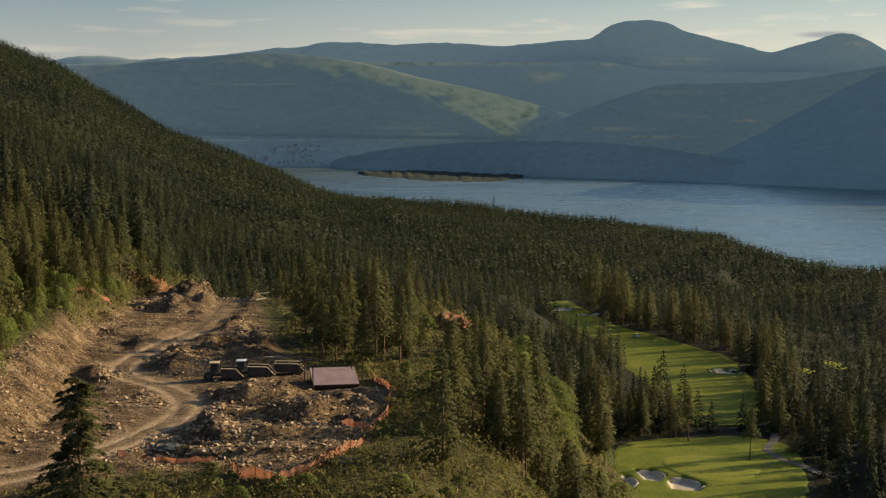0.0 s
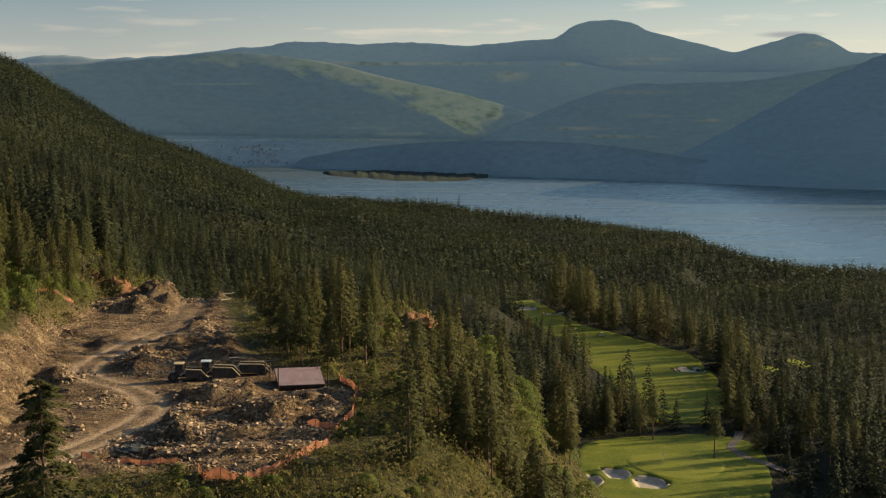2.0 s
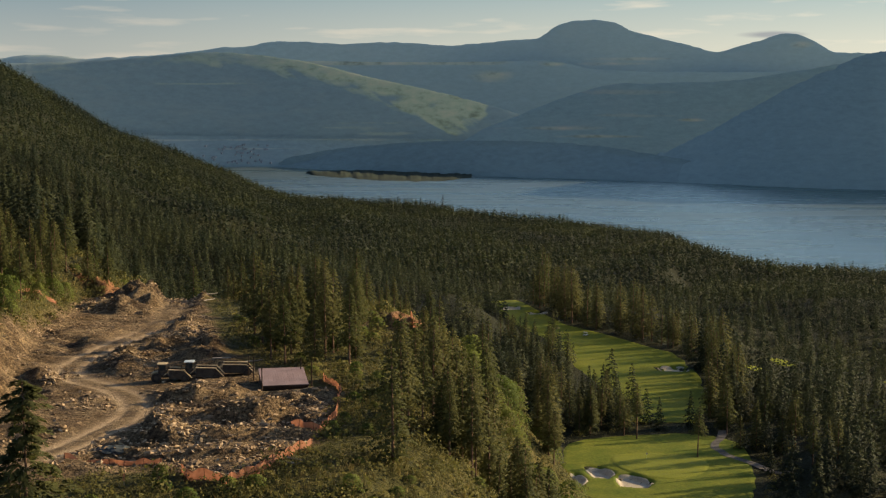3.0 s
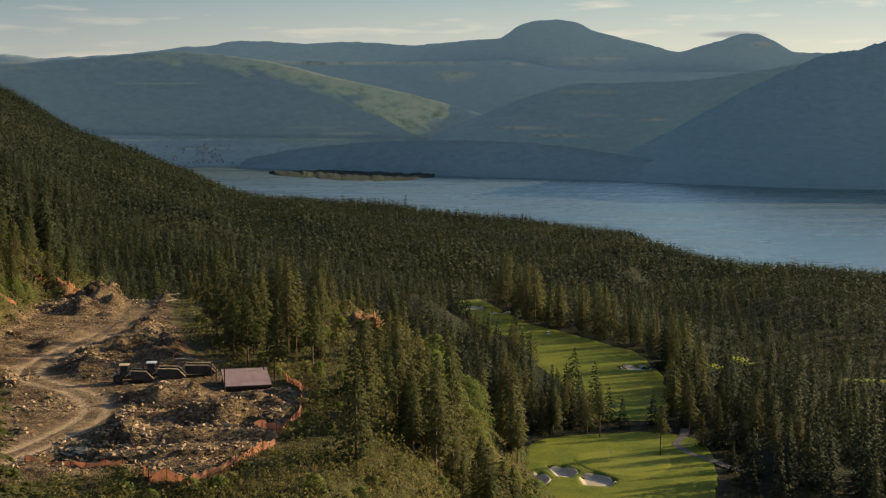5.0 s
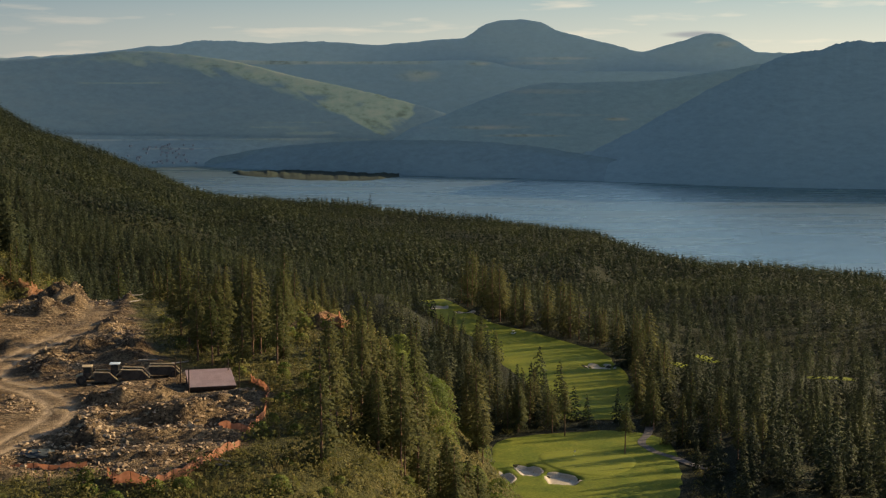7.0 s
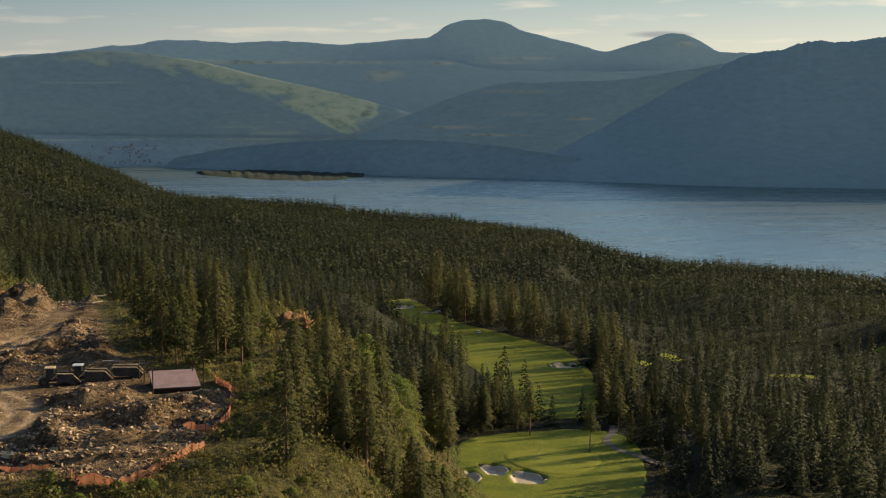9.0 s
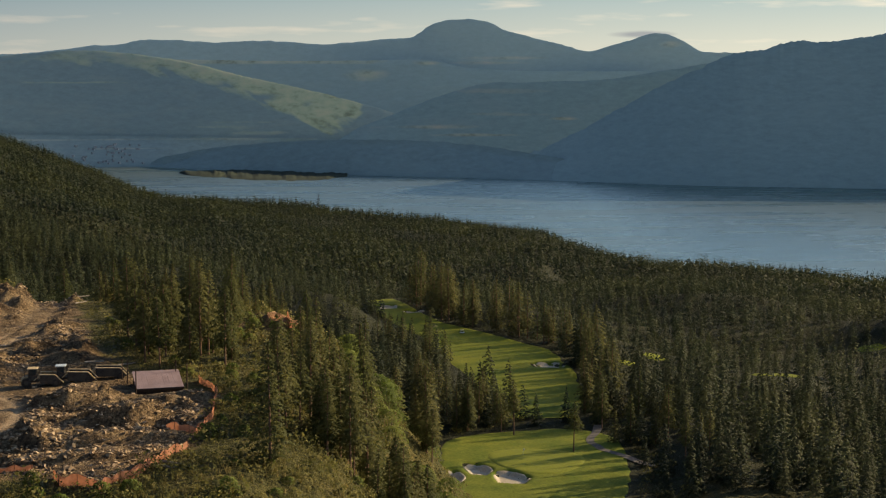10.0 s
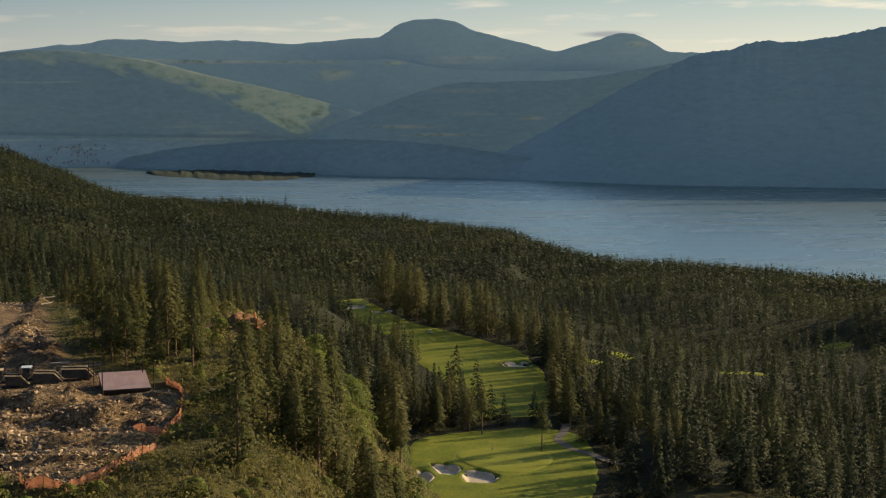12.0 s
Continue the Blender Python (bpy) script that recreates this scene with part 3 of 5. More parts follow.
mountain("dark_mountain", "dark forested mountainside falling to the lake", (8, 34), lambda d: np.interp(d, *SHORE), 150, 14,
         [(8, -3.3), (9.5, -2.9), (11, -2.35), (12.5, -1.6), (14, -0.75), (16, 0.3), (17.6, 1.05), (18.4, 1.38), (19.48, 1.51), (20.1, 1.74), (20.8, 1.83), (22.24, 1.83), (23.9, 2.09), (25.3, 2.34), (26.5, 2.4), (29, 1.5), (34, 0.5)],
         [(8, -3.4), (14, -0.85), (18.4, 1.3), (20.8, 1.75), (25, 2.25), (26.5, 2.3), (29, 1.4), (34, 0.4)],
         mountain_material("hazed_dark_forest", (0.308, 0.382, 0.372), (0.38, 0.43, 0.40), 0.10, (0.35, 0.42, 0.40)), None, 4, jag=2.4, rugged=2)
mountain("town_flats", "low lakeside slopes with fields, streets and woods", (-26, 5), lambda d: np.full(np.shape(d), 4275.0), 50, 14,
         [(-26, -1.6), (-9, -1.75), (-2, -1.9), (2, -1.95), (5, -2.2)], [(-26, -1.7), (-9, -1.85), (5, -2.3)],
         mountain_material("hazed_flats_fields", (0.28, 0.345, 0.348), (0.46, 0.47, 0.40), 0.12, (0.36, 0.40, 0.39)),
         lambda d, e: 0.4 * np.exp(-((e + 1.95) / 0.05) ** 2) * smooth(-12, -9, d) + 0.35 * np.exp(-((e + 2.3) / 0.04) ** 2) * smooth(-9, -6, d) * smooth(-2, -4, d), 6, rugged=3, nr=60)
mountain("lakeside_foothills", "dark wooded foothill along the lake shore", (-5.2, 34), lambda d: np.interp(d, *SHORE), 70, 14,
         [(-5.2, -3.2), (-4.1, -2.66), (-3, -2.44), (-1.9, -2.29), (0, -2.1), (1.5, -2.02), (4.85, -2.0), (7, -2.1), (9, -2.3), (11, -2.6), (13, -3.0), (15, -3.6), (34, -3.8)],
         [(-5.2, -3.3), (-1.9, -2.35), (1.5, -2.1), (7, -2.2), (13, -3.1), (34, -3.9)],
         mountain_material("hazed_foothill_forest", (0.272, 0.338, 0.332), (0.34, 0.38, 0.35), 0.11, (0.30, 0.36, 0.345)), None, 7, rugged=3, nr=40)


def low_spit():
    """A low wooded point that juts into the lake."""
    az = np.radians(np.linspace(-3.4, 3.2, 160))
    v = np.linspace(-1, 1, 14)
    A, V = np.meshgrid(az, v)
    deg = np.degrees(A)
    half = 235 * np.sqrt(np.clip(1 - ((deg - 0.2) / 3.5) ** 2, 0.001, 1)) * (1 + 0.3 * fbm(deg * 10, deg * 0, 8, 3, 5))
    R = 3900 - 20 * (deg + 3) + V * half
    Z = 14.4 + 5.5 * (1 - V ** 2) * (1 + 0.5 * fbm(deg * 30, V * 3, 6, 3, 6))
    me = link_mesh("wooded_point", np.stack([R * np.sin(A), R * np.cos(A), Z], -1).reshape(-1, 3), grid_faces(160, 14),
                   surface("point_fields", [(0.35, (0.022, 0.034, 0.030)), (0.65, (0.046, 0.058, 0.040))], 0.012, 1.0, bump=0, coords=None), True)
    tagged(new("wooded_point", me), "low green wooded point reaching into the lake", "shore", kind="structure")


low_spit()


# ---- trees ----
def soft_normals(q, ragged=0.25, up=0.85):
    """Crowns shade as a soft rounded mass: normals lean away from the stem and up."""
    n = q * np.array([1, 1, 0], np.float32)
    r = np.linalg.norm(n, axis=-1, keepdims=True)
    n = n / np.maximum(r, 0.05)
    face = np.cross(q[:, 1] - q[:, 0], q[:, 2] - q[:, 0])
    face /= np.maximum(np.linalg.norm(face, axis=-1, keepdims=True), 1e-6)
    n = n + np.array([0, 0, up], np.float32)
    side = np.sign((face[:, None] * n).sum(-1).mean(1))[:, None, None]
    n = n + ragged * face[:, None] * np.where(side == 0, 1, side)
    return (n / np.linalg.norm(n, axis=-1, keepdims=True)).astype(np.float32)


def outward(q):
    """Turn every leaf's front face away from the stem."""
    q = np.asarray(q, np.float32)
    face = np.cross(q[:, 1] - q[:, 0], q[:, 2] - q[:, 0])
    mid = q.mean(1) * np.array([1, 1, 0], np.float32)
    mid = mid / np.maximum(np.linalg.norm(mid, axis=-1, keepdims=True), 0.05) + np.array([0, 0, 0.55], np.float32)
    flip = (face * mid).sum(-1) < 0
    q[flip] = q[flip][:, ::-1]
    return q


def quads_to_mesh(name, quads, material, normals=None):
    q = np.asarray(quads, np.float32).reshape(-1, 4, 3)
    me = link_mesh(name, q.reshape(-1, 3), np.arange(len(q) * 4).reshape(-1, 4), material, normals is not None)
    if normals is not None:
        me.normals_split_custom_set_from_vertices(np.asarray(normals, np.float32).reshape(-1, 3))
    return me


def crown_quads(rng, tall, n, size, start=0.08, spread=0.22, blunt=0.7, wide=0.36, droop=1.0):
    """Tufts of needles laid like shingles over a plump ragged cone; blunt: below 1 the top is rounder."""
    t = 1 - (1 - rng.random(n) * 0.998) ** 0.68
    ang = rng.uniform(0, 2 * math.pi, n)
    lobes = 1 + 0.22 * np.sin(ang * 2 + rng.uniform(0, 6)) * np.sin(t * 9 + rng.uniform(0, 6)) + 0.16 * np.sin(t * 46 + ang)
    full = np.minimum(1, (t + 0.10) / 0.32) ** 0.6 * (1 - t) ** blunt
    r = tall * spread * full * lobes * (0.5 + 0.55 * np.sqrt(rng.random(n))) + 0.08
    z = tall * (start + (1 - start) * t) - 0.15 * r
    out_v = np.stack([np.cos(ang), np.sin(ang), np.zeros(n)], -1)
    side = np.stack([-np.sin(ang), np.cos(ang), rng.normal(0, 0.35, n)], -1)
    down = out_v * rng.uniform(0.35, 1.0, n)[:, None] + np.array([0, 0, -droop]) * rng.uniform(0.35, 1.0, n)[:, None]
    down /= np.linalg.norm(down, axis=1)[:, None]
    w = (size * rng.uniform(0.65, 1.35, n) * (1.18 - 0.88 * t))[:, None]
    p = np.stack([r * np.cos(ang), r * np.sin(ang), z], -1)
    q = np.stack([p - down * w * 0.7 + side * w * 0.2, p + side * w * wide + down * w * 0.1, p + down * w * 1.05, p - side * w * wide - down * w * 0.05], 1)
    tip = np.array([[(-0.09 * size, 0, tall * 0.93), (0.09 * size, 0, tall * 0.93), (0.05 * size, 0, tall * 1.03), (0, 0, tall * 1.03)]])
    return np.concatenate([q, tip]).astype(np.float32)


def bough_quads(rng, tall, start, spread, boughs, sprays, size, blunt=0.8):
    """The crown of a conifer: boughs in loose layers round the stem, each a drooping fan of needle sprays."""
    quads = []
    bald, bare = rng.uniform(0, 6.28), rng.uniform(0, 6.28)
    for k in range(boughs):
        t = (k + rng.random()) / boughs
        t = 1 - (1 - t) ** 0.8
        ang = k * 2.4 + rng.uniform(-0.5, 0.5)
        full = min(1.0, (t + 0.12) / 0.3) ** 0.6 * (1 - t) ** blunt
        ln = tall * spread * full * rng.uniform(0.6, 1.2) * (1 + 0.2 * math.sin(ang - bald) + 0.12 * math.sin(9 * t + bare)) + 0.25
        o, side = np.array([math.cos(ang), math.sin(ang), 0.0]), np.array([-math.sin(ang), math.cos(ang), 0.0])
        u = 0.2 + 0.83 * rng.random(sprays) ** 0.75
        w = rng.normal(0, 0.24, sprays) * ln * (1.2 - 0.7 * u)
        p = o * (ln * u)[:, None] + side * w[:, None]
        p[:, 2] = tall * (start + (1 - start) * t) + ln * (0.18 * u - 0.42 * u * u) - 0.25 * np.abs(w) + rng.normal(0, 0.25 * size, sprays)
        d = o * 0.75 + side * (np.sign(w) * 0.45)[:, None] + rng.normal(0, 0.4, (sprays, 3)) - np.array([0, 0, 0.35])
        d /= np.linalg.norm(d, axis=1)[:, None]
        c = np.cross(d, np.array([0, 0, 1.0]) + rng.normal(0, 0.6, (sprays, 3)))
        c /= np.linalg.norm(c, axis=1)[:, None]
        z = (size * rng.uniform(0.7, 1.3, sprays) * (1.1 - 0.5 * t))[:, None]
        quads.append(np.stack([p - d * z, p + c * z * 0.5, p + d * z, p - c * z * 0.5], 1))
    tip = np.array([[(-0.2 * size, 0, tall * 0.95), (0.2 * size, 0, tall * 0.95), (0.06 * size, 0, tall * 1.03), (0, 0, tall * 1.03)]])
    return np.concatenate(quads + [tip]).astype(np.float32)


def tapered(path, radii, sides=7):
    v, f = [], []
    for (px, py, pz), r in zip(path, radii):
        for k in range(sides):
            ang = 2 * math.pi * k / sides
            v.append((px + r * math.cos(ang), py + r * math.sin(ang), pz))
    for i in range(len(path) - 1):
        for k in range(sides):
            a, b = i * sides + k, i * sides + (k + 1) % sides
            f.append((a, b, b + sides, a + sides))
    return v, f


def part_mesh(name, me, parent, label=""):
    ob = new(name, me)
    ob.parent = parent
    return tagged(ob, label) if label else ob


def near_tree(seed, tall, start, spread, label, category="fir tree", boughs=84, sprays=19, material=None):
    """A conifer whose boughs stand out in loose layers, each a fan of needle sprays."""
    rng = np.random.default_rng(seed)
    root = tagged(new(category.replace(" ", "_")), label, category, "conifers on the slopes")
    lean = rng.standard_normal(2) * 0.012 * tall
    zs = np.linspace(-0.8, tall * 0.97, 7)
    v, f = tapered([(lean[0] * (z / tall) ** 2, lean[1] * (z / tall) ** 2, z) for z in zs], [max(0.02, tall * 0.0125 * (1 - z / tall) + 0.03) for z in zs])
    part_mesh("trunk", link_mesh("trunk", v, f, BARK, True), root, "dark brown bark")
    q = outward(bough_quads(rng, tall, start, spread * 1.15, boughs, sprays, 0.38 * (tall / 18) ** 0.5, 0.85 if start < 0.2 else 0.6))
    nrm = soft_normals(q, 0.45, 1.2)
    q[:, :, 0] += lean[0] * (q[:, :, 2] / tall) ** 2
    q[:, :, 1] += lean[1] * (q[:, :, 2] / tall) ** 2
    part_mesh("crown", quads_to_mesh("crown", q, material or NEEDLES, nrm), root)
    return root


def scatter(name, templates, places, material, label, category, group="", soft=True, ragged=0.12):
    """Many small plants as one sheet of stuff. places: rows of x, y, z, scale, turn, template index."""
    quads, norms, tones = [], [], []
    for k, tpl in enumerate(templates):
        tpl = outward(tpl)
        nt = soft_normals(tpl, ragged, 0.8)
        p = places[places[:, 5] == k]
        if not len(p):
            continue
        c, s = np.cos(p[:, 4])[:, None, None], np.sin(p[:, 4])[:, None, None]
        sc = p[:, 3][:, None, None]
        wide = sc * (0.85 + 0.3 * hashed((p[:, 0] * 7).astype(np.int64), (p[:, 1] * 7).astype(np.int64), 5))[:, None, None]
        X = (tpl[None, :, :, 0] * c - tpl[None, :, :, 1] * s) * wide + p[:, 0][:, None, None]
        Y = (tpl[None, :, :, 0] * s + tpl[None, :, :, 1] * c) * wide + p[:, 1][:, None, None]
        Zc = tpl[None, :, :, 2] * sc + p[:, 2][:, None, None]
        quads.append(np.stack([X, Y, Zc], -1).reshape(-1, 4, 3))
        nz = np.broadcast_to(nt[None, :, :, 2], X.shape)
        tones.append(np.repeat(hashed((p[:, 0] * 5).astype(np.int64), (p[:, 1] * 5).astype(np.int64), 9), len(tpl) * 4))
        norms.append(np.stack([nt[None, :, :, 0] * c - nt[None, :, :, 1] * s, nt[None, :, :, 0] * s + nt[None, :, :, 1] * c, nz], -1).reshape(-1, 4, 3))
    ob = new(name, quads_to_mesh(name, np.concatenate(quads), material, np.concatenate(norms) if soft else None))
    ob.data.attributes.new("tone", "FLOAT", "POINT").data.foreach_set("value", np.concatenate(tones).astype(np.float32))
    return tagged(ob, label, category, group, "stuff")


def jitter_grid(x0, x1, y0, y1, step, seed, slant=0.0):
    """Scattered places, one to a cell; slant shifts each row along so that no files of trees line up."""
    rng = np.random.default_rng(seed)
    xs, ys = np.meshgrid(np.arange(x0, x1, step), np.arange(y0, y1, step))
    xs = x0 + (xs - x0 + slant * (ys - y0)) % (x1 - x0)
    x, y = xs.ravel() + rng.uniform(-0.48, 0.48, xs.size) * step, ys.ravel() + rng.uniform(-0.48, 0.48, xs.size) * step
    return x, y, rng


def open_ground(x, y):
    """True where no trees stand: site, clearing, golf course, glades."""
    o = (inside(SITE, x, y) > -4) | (inside(FAIRWAY, x, y) > -0.5) | (inside(GREEN_AREA, x, y) > -1)
    o |= (inside([(-12, 372), (-8, 345), (10, 338), (12, 352), (-4, 366)], x, y) > 0) | (np.hypot(x + 22, y - 381) < 6)
    o |= inside([(112, 515), (140, 520), (138, 470), (118, 440), (132, 440), (150, 480), (150, 530), (125, 560)], x, y) > 0
    o |= (np.degrees(np.arctan2(x, y)) > 6.6) & (np.degrees(np.arctan2(x, y)) < 14.6) & (np.hypot(x, y) < 462)
    # low ground before the fairway's far end
    o |= inside([(48, 800), (71, 805), (80, 770), (84, 738), (80, 712), (50, 712)], x, y) > 0
    # gaps on the sunny side of the fairway
    o |= (inside([(128, 540), (150, 560), (185, 600), (190, 690), (180, 770), (140, 800), (100, 860), (120, 760), (140, 690), (142, 600)], x, y) > 0) & (value_noise(x / 9, y / 7, 57) < -0.5)
    for (cx, cy), rx, ry in GLADES:
        o |= ((x - cx) / (rx + 2)) ** 2 + ((y - cy + 22) / (ry + 24)) ** 2 < 1
    return o


def in_view(x, y, a0, a1):
    d = np.degrees(np.arctan2(x, y))
    return (d > a0) & (d < a1)


# far forest: 1050 m to the shore
x, y, rng = jitter_grid(-1000, 1150, 800, 2150, 5.4, 11)
d = np.hypot(x, y)
z = height(x, y)
keep = (d > 1050) & in_view(x, y, -19, 27.5) & (z > 4) & (z > height(x, y + 1) - 1.0)
keep &= value_noise(x / 40, y / 40, 51) > -0.85
x, y, z = x[keep], y[keep], z[keep]
tall = (0.62 + 0.75 * rng.random(len(x)) ** 1.5) * (1 + 0.25 * value_noise(x / 70, y / 70, 52))
far_tpl = [crown_quads(np.random.default_rng(100 + k), 9.8, 13, 1.75, 0.02, (0.26, 0.29, 0.23, 0.32, 0.27)[k], (0.85, 0.75, 0.9, 0.6, 0.8)[k], 0.5, 0.6) for k in range(5)]
P = np.stack([x, y, z - 0.8, tall, rng.uniform(0, 6.28, len(x)), rng.integers(0, 5, len(x))], -1)
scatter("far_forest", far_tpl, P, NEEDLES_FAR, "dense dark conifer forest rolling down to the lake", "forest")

# middle forest: 680 to 1050 m
x, y, rng = jitter_grid(-480, 620, 560, 1100, 9.0, 12, 0.62)
x2, y2, _ = jitter_grid(-480, -60, 560, 1100, 7.4, 15)
x, y = np.concatenate([x, x2]), np.concatenate([y, y2])
d = np.hypot(x, y)
keep = (d > 680) & (d <= 1050) & in_view(x, y, -19.5, 28) & ~open_ground(x, y) & (value_noise(x / 28, y / 28, 53) > -0.8)
x, y = x[keep], y[keep]
mid_tpl = [bough_quads(np.random.default_rng(200 + k), 13.2, 0.02, (0.25, 0.28, 0.22, 0.29, 0.25)[k], 28, 6, 0.64, (1.0, 0.9, 1.1, 0.7, 0.95)[k]) for k in range(5)]
P = np.stack([x, y, height(x, y) - 0.3, 0.5 + 0.95 * rng.random(len(x)) ** 1.4, rng.uniform(0, 6.28, len(x)), rng.integers(0, 5, len(x))], -1)
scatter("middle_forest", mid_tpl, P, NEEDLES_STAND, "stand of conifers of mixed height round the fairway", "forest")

# nearer woods: 430 to 680 m
x, y, rng = jitter_grid(-260, 420, 360, 690, 10.6, 13, 0.62)
x2, y2, _ = jitter_grid(-260, -80, 360, 690, 8.6, 16)
x, y = np.concatenate([x, x2]), np.concatenate([y, y2])
d = np.hypot(x, y)
keep = (d > np.where(x > 150, 395, 430)) & (d <= 680) & in_view(x, y, -19.5, 29) & ~open_ground(x, y) & (value_noise(x / 22, y / 22, 54) > np.where(x > 140, -0.85, -0.5))
x, y = x[keep], y[keep]
near_tpl = [bough_quads(np.random.default_rng(300 + k), 16.5, (0.02, 0.02, 0.04, 0.14, 0.03)[k], (0.27, 0.30, 0.24, 0.28, 0.26)[k], 60, 18, 0.44, (1.05, 0.95, 1.15, 0.75, 1.0)[k]) for k in range(5)]
size = rng.uniform(0.42, 1.2, len(x)) * np.where(x < -90, 1.25, np.where(x < 40, 0.85, 1.1)) * np.where((x > 118) & (x < 200), 1.2, 1.0)
P = np.stack([x, y, height(x, y) - 0.3, size, rng.uniform(0, 6.28, len(x)), rng.integers(0, 5, len(x))], -1)
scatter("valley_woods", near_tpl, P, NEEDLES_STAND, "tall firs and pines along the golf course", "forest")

# single conifers near the camera
KINDS = [(401, 20, 0.08, 0.19, "tall dark green fir with drooping boughs"), (402, 16, 0.05, 0.23, "bushy green fir on the slope"),
         (403, 22, 0.26, 0.17, "tall slender pine with a bare lower trunk"), (404, 13, 0.04, 0.25, "young fir with dense boughs"),
         (405, 19, 0.34, 0.19, "thin pine with sparse grey-green crown"), (406, 16, 0.08, 0.17, "narrow pointed fir beside the clearing")]
protos = [near_tree(s, t, st, sp, lab, "pine tree" if st > 0.25 else "fir tree") for s, t, st, sp, lab in KINDS]
GROVES = [  # x range, y range, spacing, share kept, kinds, scale range, number at most
    ((-150, -60), (225, 430), 6.8, 0.95, (0, 1, 2, 3, 4, 5), (0.66, 1.1), 115),
    ((-31, -5), (303, 346), 5.4, 0.7, (2, 4, 2, 5, 4), (0.72, 0.95), 26),
    ((-47, 8), (346, 425), 6.4, 0.6, (1, 3, 5, 0), (0.45, 0.8), 42),
    ((2, 15), (243, 300), 5.4, 0.5, (2, 4, 2, 5, 4), (0.6, 0.85), 12),
    ((8, 48), (248, 345), 6.0, 0.8, (0, 2, 4, 1, 2, 5), (0.6, 0.98), 60),
    ((38, 70), (345, 436), 6.6, 0.75, (0, 1, 2, 5), (0.8, 1.1), 36)]
for g, ((x0, x1), (y0, y1), step, share, kinds, sizes, most) in enumerate(GROVES):
    x, y, rng = jitter_grid(x0, x1, y0, y1, step, 140 + g)
    d = np.hypot(x, y)
    keep = (d <= 436) & (d > 225) & in_view(x, y, -21, 22) & ~open_ground(x, y) & (inside(SITE, x, y) < -5) & (rng.random(len(x)) < share)
    keep &= value_noise(x / 13, y / 13, 55) > -0.75
    keep &= ~((x > 13) & (x < 45) & (y > 306) & (y < 345) & (rng.random(len(x)) < 0.8))
    for i in rng.permutation(np.flatnonzero(keep))[:most]:
        m = Matrix.Translation((x[i], y[i], float(height(x[i], y[i])) - 0.2)) @ Matrix.Rotation(rng.uniform(0, 6.28), 4, "Z")
        t = copy_thing(protos[int(rng.choice(kinds))], m)
        sc = rng.uniform(*sizes)
        t.scale = (sc, sc, sc)


def boughed_fir(seed, tall, reach, label):
    """A big open-grown fir: whorls of long boughs, each clothed in drooping sprays."""
    rng = np.random.default_rng(seed)
    root = tagged(new("fir_tree"), label, "fir tree", "conifers on the slopes")
    zs = np.linspace(-0.8, tall * 0.98, 9)
    v, f = tapered([(0.1 * math.sin(z * 0.4), 0.1 * math.cos(z * 0.3), z) for z in zs], [max(0.03, 0.42 * (1 - z / tall)) for z in zs], 9)
    part_mesh("trunk", link_mesh("trunk", v, f, BARK, True), root, "dark brown bark")
    quads, bv, bf = [], [], []
    for k in range(190):
        t = 0.04 + 0.94 * (k + rng.random()) / 190
        ang = rng.uniform(0, 6.28)
        ln = reach * (1 - t) ** 0.62 * rng.uniform(0.45, 1.15) * (1 + 0.3 * math.sin(t * 14 + 1)) + 0.35
        o = np.array([math.cos(ang), math.sin(ang), 0.0])
        path = [o * ln * u + np.array([0, 0, tall * t + ln * (0.22 * u - 0.42 * u * u)]) for u in (0, 0.35, 0.7, 1)]
        bvk, bfk = tapered(path, np.array([0.09, 0.06, 0.04, 0.015]) * (0.4 + ln / reach), 5)
        bf += [tuple(i + len(bv) for i in q) for q in bfk]
        bv += bvk
        n = int(34 + 80 * ln / reach)
        u = 0.12 + 0.9 * rng.random(n) ** 0.75
        side = np.array([-o[1], o[0], 0.0])
        w = rng.normal(0, 0.17, n) * ln * (1.15 - u) + rng.normal(0, 0.12, n)
        p = o * (ln * u)[:, None] + side * w[:, None] + np.stack([0 * u, 0 * u, tall * t + ln * (0.22 * u - 0.42 * u * u) - 0.4 * np.abs(w) + rng.normal(0, 0.13, n)], -1)
        d = o * 0.8 + side * np.sign(w)[:, None] * 0.5 + rng.normal(0, 0.3, (n, 3)) - np.array([0, 0, 0.3])
        d /= np.linalg.norm(d, axis=1)[:, None]
        c = np.cross(d, np.array([0, 0, 1.0]) + rng.normal(0, 0.4, (n, 3)))
        c /= np.linalg.norm(c, axis=1)[:, None]
        z = rng.uniform(0.28, 0.5, n)[:, None]
        quads.append(np.stack([p - d * z, p + c * z * 0.42, p + d * z, p - c * z * 0.42], 1))
    q = outward(np.concatenate(quads))
    part_mesh("branchwork", link_mesh("branchwork", bv, bf, BARK, True), root)
    part_mesh("crown", quads_to_mesh("crown", q, NEEDLES, soft_normals(q)), root)
    return root


